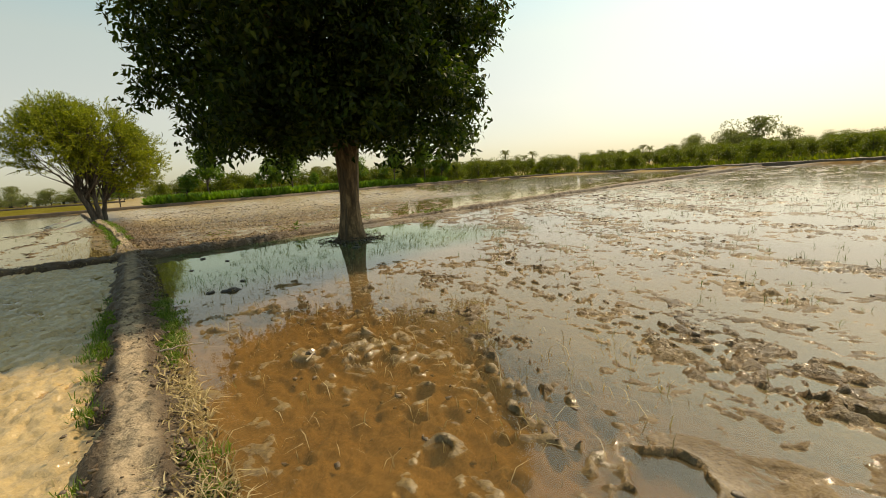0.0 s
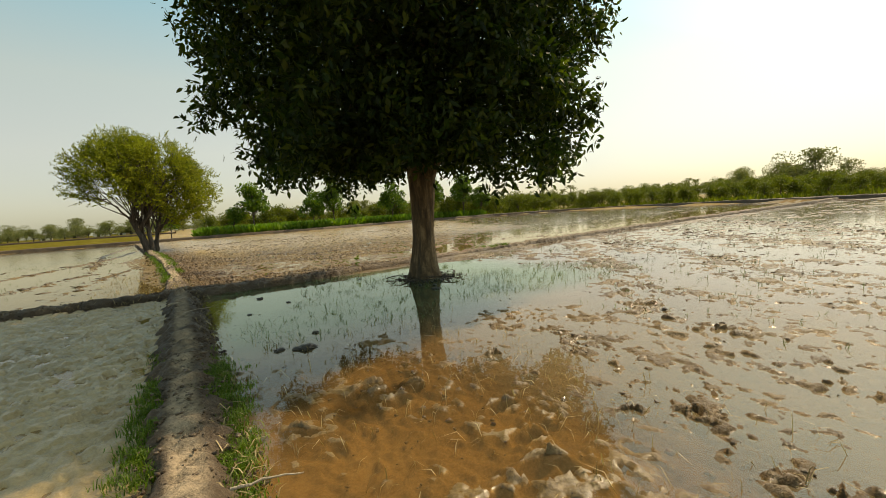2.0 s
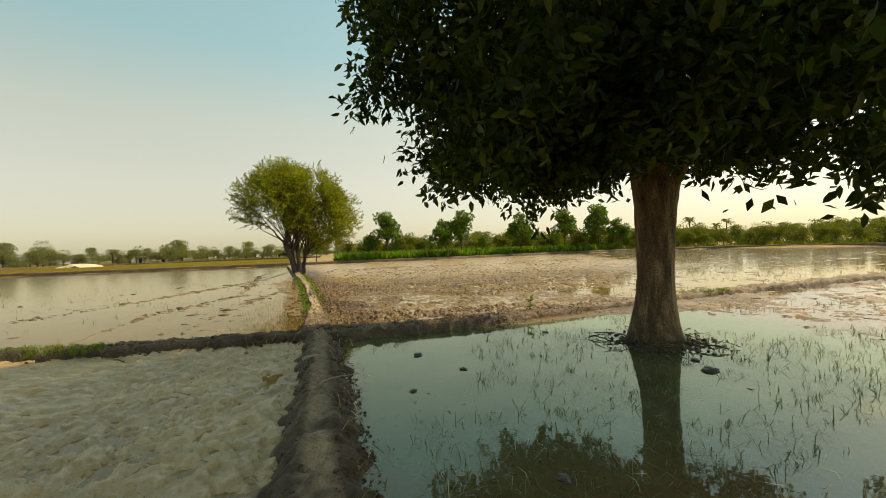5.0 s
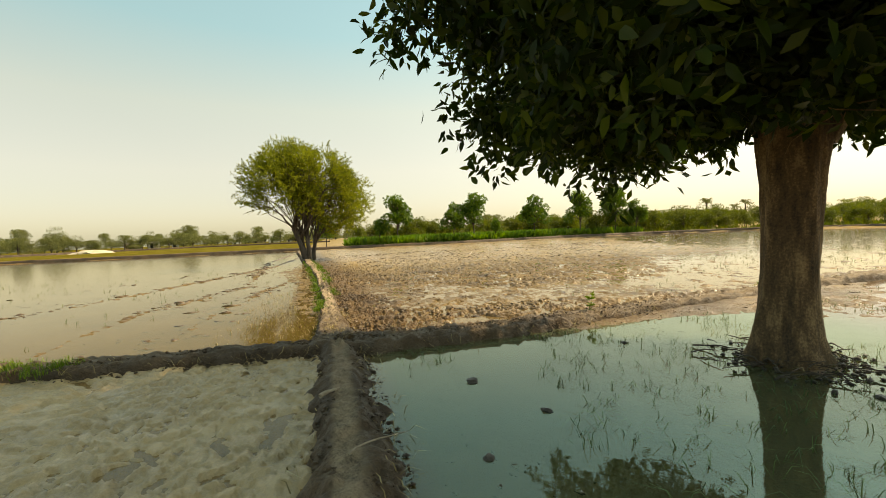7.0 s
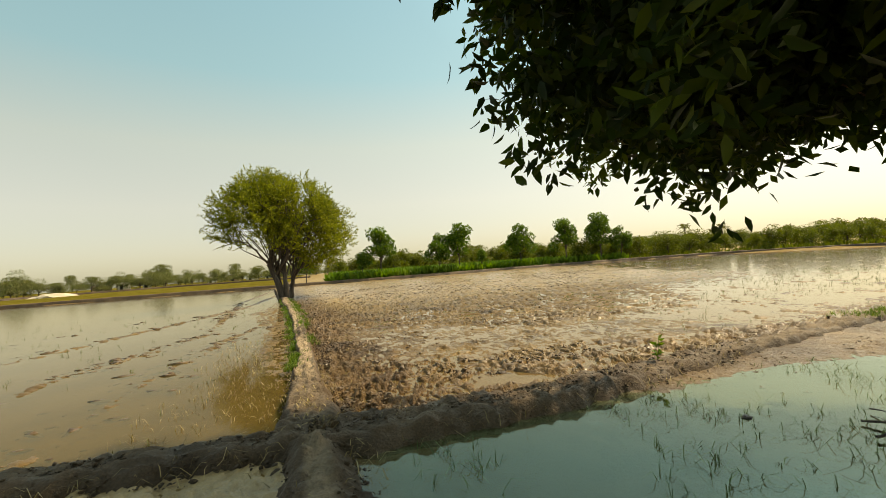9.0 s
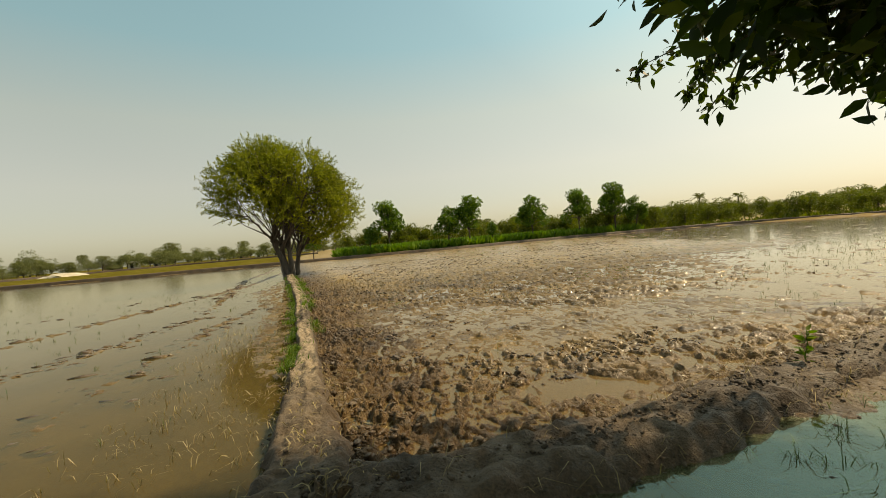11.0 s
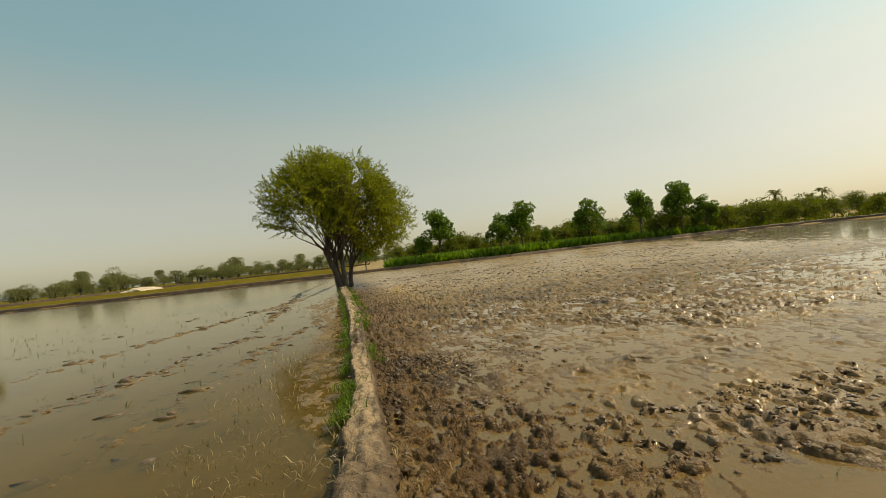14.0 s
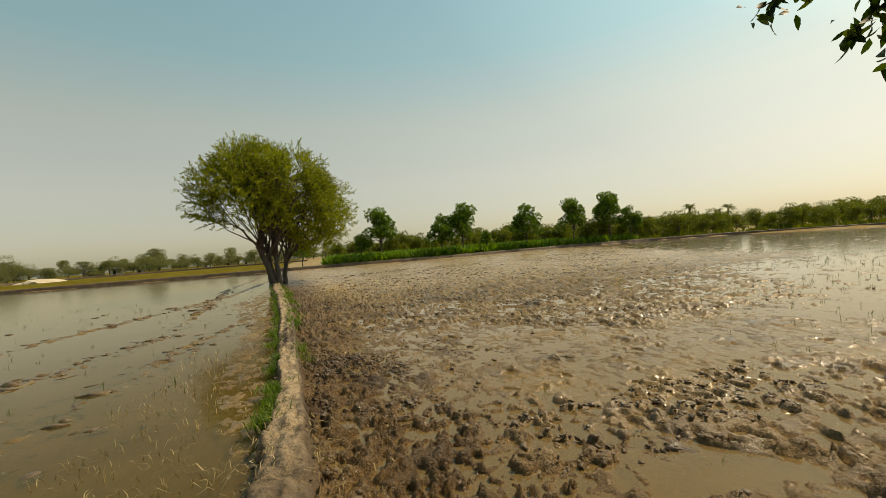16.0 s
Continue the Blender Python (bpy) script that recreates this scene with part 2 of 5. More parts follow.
BARK = bark("rough_bark", (0.022, 0.013, 0.006), (0.095, 0.058, 0.026), (0.29, 0.195, 0.1), 7.0)
BARK_DARK = bark("dark_bark", (0.03, 0.022, 0.016), (0.06, 0.045, 0.033), (0.11, 0.085, 0.065))
BARK_SCAR = bark("scar_wood", (0.22, 0.17, 0.12), (0.36, 0.29, 0.21), (0.46, 0.38, 0.29), 14.0)
BARK_WOUND = bark("healed_bark", (0.05, 0.032, 0.016), (0.12, 0.082, 0.045), (0.21, 0.155, 0.095), 14.0)
PLASTER = earth("limewashed_wall", (0.5, 0.46, 0.4), (0.64, 0.6, 0.53), (0.72, 0.69, 0.62), (0.8, 0.95), fine=3.0)
BRICKY = earth("mud_brick_wall", (0.22, 0.15, 0.1), (0.3, 0.21, 0.14), (0.36, 0.27, 0.19), (0.8, 0.95), fine=3.0)
# shade inside doors and windows, painted as a near-black colour
SHADOWY = earth("opening_shade", (0.02, 0.018, 0.015), (0.03, 0.026, 0.022), (0.04, 0.035, 0.03), (0.7, 0.9))


# ---------------------------------------------------------------- mesh helpers
def mesh_np(name, verts, faces, smooth=False):
    """A mesh from numpy arrays: verts n x 3, faces m x 3 or m x 4."""
    me = bpy.data.meshes.new(name)
    verts, faces = np.asarray(verts, np.float32), np.asarray(faces, np.int32)
    k = faces.shape[1]
    me.vertices.add(len(verts))
    me.vertices.foreach_set("co", verts.ravel())
    me.loops.add(faces.size)
    me.loops.foreach_set("vertex_index", faces.ravel())
    me.polygons.add(len(faces))
    me.polygons.foreach_set("loop_start", np.arange(0, faces.size, k, dtype=np.int32))
    me.update(calc_edges=True)
    if smooth:
        me.polygons.foreach_set("use_smooth", np.ones(len(faces), bool))
    return me


def float_attr(me, name, values):
    me.attributes.new(name, "FLOAT", "POINT").data.foreach_set("value", np.asarray(values, np.float32).ravel())


def part_mesh(name, me, mat, parent=None, label=""):
    me.materials.append(mat)
    ob = new(name, me)
    if parent is not None:
        ob.parent = parent
    return tagged(ob, label)


def hash01(ix, iy, seed):
    h = (ix.astype(np.int64) * 374761393 + iy.astype(np.int64) * 668265263 + seed * 974634777) & 0xFFFFFFFF
    h = ((h ^ (h >> 13)) * 1274126177) & 0xFFFFFFFF
    h = ((h ^ (h >> 15)) * 2246822519) & 0xFFFFFFFF
    return ((h ^ (h >> 16)) & 0xFFFFFF) / float(0xFFFFFF)


def vnoise(x, y, seed=0):
    x, y = np.asarray(x, float), np.asarray(y, float)
    ix, iy = np.floor(x), np.floor(y)
    fx, fy = x - ix, y - iy
    fx, fy = fx * fx * (3 - 2 * fx), fy * fy * (3 - 2 * fy)
    a, b = hash01(ix, iy, seed), hash01(ix + 1, iy, seed)
    c, d = hash01(ix, iy + 1, seed), hash01(ix + 1, iy + 1, seed)
    return (a * (1 - fx) + b * fx) * (1 - fy) + (c * (1 - fx) + d * fx) * fy


def fbm(x, y, seed=0, octaves=4, gain=0.5):
    total, amp, norm = 0.0, 1.0, 0.0
    for k in range(octaves):
        total = total + amp * vnoise(x * 2.03**k + 17.3 * k, y * 2.03**k - 9.1 * k, seed + 31 * k)
        norm, amp = norm + amp, amp * gain
    return total / norm


def sstep(a, b, x):
    t = np.clip((np.asarray(x, float) - a) / (b - a), 0, 1)
    return t * t * (3 - 2 * t)


# plan axes: u runs along the footpath bund, v to its right
UX, UY = (-0.62, 0.785), (0.785, 0.62)
NORM = 0.62**2 + 0.785**2


def xy(u, v):
    u, v = np.asarray(u, float) / NORM, np.asarray(v, float) / NORM
    return u * UX[0] + v * UY[0], u * UX[1] + v * UY[1]


def to_uv(x, y):
    return x * UX[0] + y * UX[1], x * UY[0] + y * UY[1]


PATH_U = [-40, 2.3, 6.3, 8.0, 10.5, 12.6, 14.3, 15.2, 16.4, 17.5, 19.2, 22.0, 28.0, 33.0, 36.5, 60.0]
PATH_V = [0.3, 0.19, 0.2, 0.22, 0.24, 0.23, 0.12, 0.1, 0.11, 0.03, -0.08, -0.2, -0.65, -1.1, -1.45, -3.6]
CROSS_V = [-90, -25, -9.2, -3.2, -1.6, 0.2, 2.2, 4.0, 7.5, 11.0, 15.6, 20.4, 32.5, 63.6, 90]
CROSS_U = [26.0, 17.5, 13.9, 12.85, 12.75, 12.6, 12.6, 12.8, 13.2, 13.6, 14.0, 14.4, 14.9, 16.2, 18.0]
EDGE = [(-190, -10), (-130, 15), (-80, 32), (-58, 45), (-40, 54), (-27, 62), (-12, 76), (0, 84), (14, 86), (24, 78), (31, 60), (37, 44), (42, 34), (52, 15), (62, -20), (60, -90), (-190, -90)]


def path_v(u):
    return np.interp(u, PATH_U, PATH_V)


def cross_u(v):
    return np.interp(v, CROSS_V, CROSS_U)


def edge_distance(x, y):
    """Signed distance to the outline of the flooded fields: positive outside."""
    x, y = np.asarray(x, float), np.asarray(y, float)
    best, inside = np.full(x.shape, 1e9), np.zeros(x.shape, bool)
    for (ax, ay), (bx, by) in zip(EDGE, EDGE[1:] + EDGE[:1]):
        ex, ey = bx - ax, by - ay
        t = np.clip(((x - ax) * ex + (y - ay) * ey) / (ex * ex + ey * ey), 0, 1)
        best = np.minimum(best, np.hypot(x - ax - t * ex, y - ay - t * ey))
        inside ^= ((ay > y) != (by > y)) & (x < (bx - ax) * (y - ay) / ((by - ay) or 1e-9) + ax)
    return np.where(inside, -best, best)


# ---------------------------------------------------------------- ground and water
def spaced(lo, hi, step, below, above):
    """Grid lines: even from lo to hi, then ever wider, by stages of (as far as, growth)."""
    out = []
    for start, stages, sign in ((lo, below, -1), (hi, above, 1)):
        p, s, line = start, step, []
        for stop, growth in stages:
            while sign * (stop - p) > 0:
                s *= growth
                p += sign * s
                line.append(p)
        out.append(line)
    return np.concatenate([out[0][::-1], np.arange(lo, hi, step), out[1]])


def footprints():
    """Holes trodden into the mud: u, v, length, width, turn, depth."""
    rng = np.random.default_rng(5)
    rows = [(0.66, 2.21, 0.17, 0.17, 0.3, 0.1)]

    def band(n, line, spread, size=(0.04, 0.075)):
        us, vs = [p[0] for p in line], [p[1] for p in line]
        at = np.linspace(0, 1, len(line))
        for k in rng.random(n):
            a = rng.uniform(*size)
            rows.append((np.interp(k, at, us) + rng.normal(0, spread), np.interp(k, at, vs) + rng.normal(0, spread), a * rng.uniform(1.1, 1.7), a * 0.85, rng.uniform(-0.9, 0.9), rng.uniform(0.03, 0.07)))

    band(60, [(8.0, 8.7), (4.5, 5.1), (2.9, 4.4)], 0.35)
    band(50, [(2.9, 4.4), (1.3, 3.8), (0.2, 3.8)], 0.25, (0.035, 0.06))
    band(26, [(2.2, 2.3), (0.8, 2.2)], 0.12, (0.035, 0.055))
    band(30, [(4.7, 3.67), (3.4, 3.4), (1.8, 2.3)], 0.2, (0.04, 0.07))
    band(40, [(6.8, 1.9), (3.5, 1.9), (1.0, 1.4)], 0.55, (0.03, 0.065))
    for fu, fv, fr in ((3.48, 1.92, 0.15), (3.44, 1.5, 0.1), (4.46, 2.72, 0.09), (3.81, 2.1, 0.11), (4.23, 2.23, 0.1), (5.24, 1.58, 0.1), (5.01, 1.87, 0.09), (4.83, 1.64, 0.11), (3.55, 2.8, 0.08), (2.96, 1.93, 0.12), (3.0, 1.72, 0.11), (4.9, 0.8, 0.09), (5.05, 2.82, 0.12), (4.98, 2.5, 0.09), (2.2, 1.8, 0.1), (1.6, 1.5, 0.09)):
        rows.append((fu, fv, fr * 0.7, fr * 1.1, rng.uniform(-0.5, 0.5), 0.08))
    band(50, [(5.5, 6.5), (-1, 6.5)], 0.9)
    rows += [(14.35, 1.23, 0.08, 0.07, 0.2, 0.06), (14.7, 1.65, 0.1, 0.07, 0.9, 0.06), (14.64, 1.93, 0.12, 0.08, 1.2, 0.06), (14.47, 2.24, 0.1, 0.08, 0.6, 0.05), (14.19, 2.01, 0.13, 0.09, 1.0, 0.06), (13.74, 2.1, 0.1, 0.08, 0.3, 0.06)]
    band(46, [(14.2, 1.0), (13.9, 2.0)], 0.35, (0.03, 0.06))
    band(40, [(15.2, 0.8), (14.8, 2.2), (14.6, 4.4)], 0.3, (0.03, 0.06))
    band(60, [(14.6, 0.7), (19.5, 1.2)], 0.45, (0.035, 0.06))
    band(60, [(21.0, 0.6), (30.0, 2.0)], 1.2, (0.06, 0.1))
    band(60, [(20.5, -6.5), (33.0, -3.2)], 0.3, (0.08, 0.13))
    band(90, [(17.5, 5), (22, 14)], 2.0, (0.06, 0.1))
    return rows


# lines along which the paddy under the big tree was trodden: plan points, half width
TRODDEN = [([(-1, 3.75), (0.3, 3.8), (1.3, 3.8), (2.0, 4.1), (2.9, 4.4), (4.5, 5.1), (8.0, 8.7), (12.0, 12.5)], 0.42), ([(-0.5, 2.5), (0.9, 2.25), (1.8, 2.35), (3.4, 3.44), (4.7, 3.67), (6.5, 4.3)], 0.2),
           ([(1.0, 5.6), (6.5, 9.5)], 0.3), ([(2.5, 8.3), (11.0, 13.5)], 0.45), ([(3.5, 12.8), (12.0, 18.5)], 0.5), ([(5.0, 18.0), (12.5, 25.0)], 0.7), ([(1.2, 11.2), (4.9, 10.9)], 0.18), ([(-1.0, 7.2), (3.2, 7.6)], 0.25)]


def furrow_u(v):
    """Near line of the furrows in the ploughed field."""
    return np.interp(v, [0, 2, 3, 3.8, 5, 6.3, 7, 9.9, 12], [19.5, 20, 19.5, 18.2, 17.45, 17, 16.75, 17.3, 18.5])


def mud_height(u, v):
    """Height of the fields' mud over the water line."""
    pv, cu = v - path_v(u), u - cross_u(v)
    near, left = cu < 0, pv < 0
    wu, wv = u + 0.25 * (fbm(u * 1.7, v * 1.7, 51, 2) - 0.5), v + 0.25 * (fbm(u * 1.7, v * 1.7, 53, 2) - 0.5)
    lumps = fbm(wu * 2.2, wv * 2.6, 3, 5, 0.6) - 0.5
    ridge = np.clip(1 - np.abs(2 * fbm(wu * 1.6, wv * 3.2, 13, 4, 0.55) - 1) * 3.2, -0.5, 1)  # torn edges of trodden mud
    crumbs = fbm(wu * 8.5, wv * 12.0, 11, 3, 0.6) - 0.5
    broad = fbm(u * 0.35, v * 0.45, 21, 3) - 0.5
    rows = fbm(u * 0.5 + v * 0.1, v * 3.4 - u * 0.3, 29, 3) - 0.5
    clods = sstep(0.4, 0.62, fbm(wu * 14.0, wv * 16.0, 113, 2, 0.5)) * sstep(0.3, 0.6, vnoise(wu * 5.5, wv * 6.5, 117))  # loose lumps a hand wide
    pits = sstep(0.63, 0.69, fbm(wu * 4.2, wv * 5.6, 67, 3))
    rag, fine = np.tanh(28 * (fbm(wu * 6.0, wv * 9.0, 63, 5, 0.6) - 0.5)), np.tanh(24 * (fbm(wu * 13.0, wv * 17.0, 65, 3, 0.6) - 0.5))  # torn slabs, low and flat, with steep edges
    isle = fbm(wu * 2.1, wv * 3.3, 61, 5, 0.6)
    # the field under the big tree
    f1 = -0.022 + 0.008 * lumps + 0.02 * broad + 0.012 * rows
    mark = np.zeros_like(u)
    for line, half in TRODDEN:
        best = np.full(u.shape, 9e9)
        for (au, av), (bu, bv) in zip(line, line[1:]):
            du, dv = bu - au, bv - av
            t = np.clip(((u - au) * du + (v - av) * dv) / (du * du + dv * dv), 0, 1)
            best = np.minimum(best, np.hypot(u - au - t * du, v - av - t * dv))
        mark = np.maximum(mark, np.exp(-((best / (1.5 * half)) ** 4)))
    stray = 0.95 * sstep(2.4, 4.0, v) * sstep(0.31, 0.49, fbm(wu * 0.6, wv * 0.9, 111, 3))
    f1 = f1 + np.clip(np.maximum(mark, 0.8 * stray), 0, 1) * (0.015 + 0.016 * rag + 0.014 * fine + 0.08 * (isle - 0.5) - 0.03 * pits)
    plate = sstep(0.5, 0.75, mark) * sstep(1.9, 1.1, u) * sstep(3.0, 3.3, v)  # mud standing bare
    f1 = f1 + plate * (0.008 + 0.006 * ridge)
    pool = sstep(6.2, 7.6, u) * sstep(8.5, 5.5, v)
    f1 = f1 * (1 - 0.75 * pool) - 0.06 * pool
    trod = sstep(0.5, 0.9, v) * sstep(4.0, 2.9, v + 0.1 * u) * sstep(7.4, 6.4, u)  # trampled shallows
    heap = sstep(0.42, 0.56, fbm(wu * 1.5 + 3, wv * 1.9, 121, 3))
    f1 = f1 + trod * (-0.006 + 0.02 * lumps + heap * (0.009 + 0.008 * rag) * sstep(0.8, 1.3, v) + 0.011 * rag + 0.01 * fine + 0.01 * ridge - 0.02 * pits)
    silty = np.exp(-((((u - 0.6) / 0.38) ** 2 + ((v - 2.35) / 0.5) ** 2) ** 2))
    f1 = f1 * (1 - silty) + silty * (0.006 + 0.004 * rag + 0.01 * lumps)
    # the smooth field beside it
    f2 = 0.022 + 0.019 * lumps + 0.014 * crumbs + 0.024 * broad + 0.008 * ridge + 0.011 * fine + 0.014 * rag * sstep(0.3, 0.55, isle) - 0.026 * pits
    # flooded field past the cross bund
    track = np.exp(-(((v - np.interp(u, [18, 20.4, 33, 45], [-7.6, -6.5, -3.2, -2.5])) / 0.2) ** 2))
    track = np.maximum(track, np.exp(-(((v - np.interp(u, [18, 19.8, 21.0, 22.6, 38.6, 51], [-4.2, -3.4, -2.9, -2.75, -4.2, -3.9])) / 0.2) ** 2)))
    track = np.maximum(track, 0.9 * np.exp(-(((v - np.interp(u, [17, 18.6, 20.4, 21.4, 24], [-2.4, -2.06, -2.05, -1.74, -1.4])) / 0.2) ** 2)) * (u < 24))
    f3 = -0.05 + 0.04 * lumps + 0.02 * crumbs + 0.04 * broad + track * (0.036 + 0.02 * rag + 0.012 * fine + 0.03 * lumps)
    f3 = f3 + 0.03 * sstep(20, 30, u) * sstep(-16, -3, v)
    shoal = sstep(1.3, 0.6, -pv / np.interp(u, [14.0, 15.1, 16.2, 17.8, 20.6, 28.7, 33, 38], [0.3, 0.5, 0.82, 1.0, 1.1, 1.7, 0.9, 0.5]) + 0.8 * lumps) * sstep(13.6, 15.2, u)  # silt left along the narrow bund
    f3 = f3 * (1 - shoal) + shoal * (0.002 + 0.012 * rag + 0.009 * fine + 0.03 * lumps + 0.02 * broad)
    # ploughed field past the cross bund
    bank = sstep(1.7, 0.7, v + 0.05 * (u - 14) + 0.8 * lumps) * sstep(30, 20, u) + 0.7 * sstep(1.5, 0.4, cu)
    rim = 0.5 * (isle - 0.5)
    slab = sstep(-0.05, 0.2, u - np.interp(v, [1.4, 2.2, 2.5, 3.0, 3.4, 5, 9], [13.5, 13.85, 14.0, 13.7, 13.35, 13.25, 13.35]) + 0.5 * rim) * sstep(0.25, -0.1, u - np.interp(v, [1.4, 2.3, 2.7, 3.85, 4.65, 5.2, 5.9, 9, 14], [15.5, 15.3, 14.85, 14.75, 14.8, 14.5, 14.35, 14.1, 14.2]) - rim) * sstep(14, 8, v)
    far = sstep(-0.3, 0.5, u - furrow_u(v) + 2 * rim) * sstep(0.7, -0.6, v - 11.4 - 0.6 * (u - 18) + 4 * rim)
    furrow = np.sin((u + 0.12 * v + 0.5 * (fbm(u * 0.4, v * 0.25, 131, 2) - 0.5)) * 2 * math.pi / 0.8)
    turned = np.clip(np.maximum(np.maximum(bank, 0.85 * slab), far * (0.42 + 0.4 * furrow) * sstep(46, 26, u)), 0, 1.1)
    clump = sstep(0.47, 0.55, isle + 0.3 * turned - 0.17)
    f4 = -0.011 + 0.011 * sstep(9.5, 6.5, v) + 0.024 * (isle - 0.5) + 0.008 * lumps + 0.01 * broad + 0.004 * rows + clump * (0.008 + 0.008 * rag + 0.008 * fine + 0.01 * lumps - 0.016 * pits) + (0.009 * rag + 0.009 * fine) * sstep(30, 22, u) * (0.62 + 0.38 * np.clip(turned, 0, 1))
    f4 = f4 + slab * (0.002 * rag + 0.004 * ridge + 0.007 * fine - 0.008 * pits - 0.006)
    f4 = f4 + np.clip(bank, 0, 1) * (0.02 * clods + 0.012 * fine + 0.006 * rag + 0.004) + far * sstep(46, 26, u) * (0.006 * rag + 0.006 * fine) - 0.008 * far * sstep(24, 30, u)
    drained = sstep(21, 26, u) * sstep(32, 22, v - 0.5 * (u - 38))
    f4 = f4 + drained * (0.024 + 0.012 * rag + 0.012 * furrow * sstep(44, 30, u))
    hollow = np.exp(-((((u - np.interp(v, [2.3, 2.9, 3.4], [13.62, 13.6, 13.2])) / 0.2) ** 2 + ((v - 2.75) / 0.55) ** 2) ** 2))  # shallow pool at the bund's foot
    f4 = f4 * (1 - hollow) - 0.045 * hollow
    h = np.where(near, np.where(left, f2, f1), np.where(left, f3, f4))
    # banked-up mud along the bunds
    h = h + 0.06 * np.exp(-np.abs(pv) / 0.35) * np.where(left, 0.3 - 0.7 * (u > 12.9), 1.0 + 0.7 * sstep(5.5, 7.0, u) * (u < 12.9)) + 0.07 * np.exp(-np.abs(cu) / 0.35) * np.where(near, 0.5, np.interp(v, [0.8, 2.0], [1.2, 0.3]))
    shelf = sstep(11.6, 12.6, u) * sstep(2.6, 4.0, v) * sstep(13.0, 6.0, v) * sstep(0.5, 0.2, cu)
    return h + 0.07 * shelf + 0.12 * np.exp(-((u - 10.1) ** 2 + (v - 5.0) ** 2) / 0.35)


U = spaced(0.1, 17.5, 0.022, [(-500, 1.12)], [(60, 1.0095), (1600, 1.1)])
V = spaced(-1.6, 4.6, 0.022, [(-30, 1.03), (-1300, 1.12)], [(32, 1.009), (1300, 1.12)])
GU, GV = np.meshgrid(U, V, indexing="ij")
GX, GY = xy(GU, GV)
GZ = mud_height(GU, GV)
RIM, HOLE = np.zeros_like(GZ), np.zeros_like(GZ)
for fu, fv, fl, fw, fa, fd in footprints():
    i0, i1 = np.searchsorted(U, (fu - 0.6, fu + 0.6))
    j0, j1 = np.searchsorted(V, (fv - 0.6, fv + 0.6))
    if i1 - i0 < 4 or j1 - j0 < 4:
        continue
    a, b = GU[i0:i1, j0:j1] - fu, GV[i0:i1, j0:j1] - fv
    p, q = a * math.cos(fa) + b * math.sin(fa), b * math.cos(fa) - a * math.sin(fa)
    r = np.sqrt((p / fl) ** 2 + (q / fw) ** 2) * (1 + 0.3 * (vnoise(a * 12 + fu * 5, b * 12, 15) - 0.5))
    rim = (0.014 + 0.17 * fw) * np.exp(-(((r - 1.3) / 0.36) ** 2)) * (0.15 + vnoise(a * 9 + fu * 7, b * 9, 5))
    if fd > 0.095:
        rim = 0.034 * np.exp(-(((r - 1.18) / 0.16) ** 2))
    elif fd > 0.075:  # a lip of mud thrown up on one side
        rim = rim + 0.024 * np.exp(-(((r - 1.25) / 0.22) ** 2)) * sstep(-0.02, 0.06, a) * (0.35 + vnoise(a * 14 + fu * 3, b * 14, 25))
    RIM[i0:i1, j0:j1] = np.maximum(RIM[i0:i1, j0:j1], rim)
    HOLE[i0:i1, j0:j1] = np.maximum(HOLE[i0:i1, j0:j1], fd * np.exp(-(r**8)))
GZ = GZ + RIM * (HOLE < 0.01) - HOLE
OUT = edge_distance(GX, GY)
lift = sstep(-0.3, 0.9, OUT)
GZ = GZ * (1 - lift) + lift * (0.38 + 0.1 * (fbm(GX * 0.3, GY * 0.3, 41, 3) - 0.5) + 0.004 * np.clip(OUT, 0, 250))
nu, nv = GU.shape
idx = np.arange(nu * nv).reshape(nu, nv)
quads = np.stack([idx[:-1, :-1], idx[1:, :-1], idx[1:, 1:], idx[:-1, 1:]], -1).reshape(-1, 4)[:, ::-1]
ground_mesh = mesh_np("ground", np.stack([GX, GY, GZ], -1).reshape(-1, 3), quads, True)
float_attr(ground_mesh, "green", sstep(0.6, 3.0, OUT))
float_attr(ground_mesh, "bare", sstep(-0.006, 0.001, GZ) * (1 - lift))
CU, PV = GU - cross_u(GV), GV - path_v(GU)
# ploughed soil; the last term paints a backlit darkening on the near right field
float_attr(ground_mesh, "coarse_backlit", np.clip((CU > 0) * (PV > 0) * (0.15 + sstep(3.0, 0.8, GV + 0.08 * (GU - 14)) + 0.6 * sstep(2.2, 0.4, CU)), 0, 1) + 0.5 * (PV > 0) * np.exp(-np.abs(PV) / 0.3) + 0.75 * (CU < 0) * (PV > 0) * sstep(2.0, 2.8, GV))
float_attr(ground_mesh, "pale", (CU < 0) * sstep(0.1, -0.4, PV) + 0.7 * (CU > 0) * (PV > 0) * sstep(22, 32, GU))
tagged(part_mesh("ground", ground_mesh, MUD), "puddled brown paddy mud with footprints, clods and furrows", "mud field", kind="structure")


def ground_z(x, y):
    u, v = to_uv(np.asarray(x, float), np.asarray(y, float))
    i = np.clip(np.searchsorted(U, u) - 1, 0, nu - 2)
    j = np.clip(np.searchsorted(V, v) - 1, 0, nv - 2)
    a, b = (u - U[i]) / (U[i + 1] - U[i]), (v - V[j]) / (V[j + 1] - V[j])
    return (GZ[i, j] * (1 - a) + GZ[i + 1, j] * a) * (1 - b) + (GZ[i, j + 1] * (1 - a) + GZ[i + 1, j + 1] * a) * b


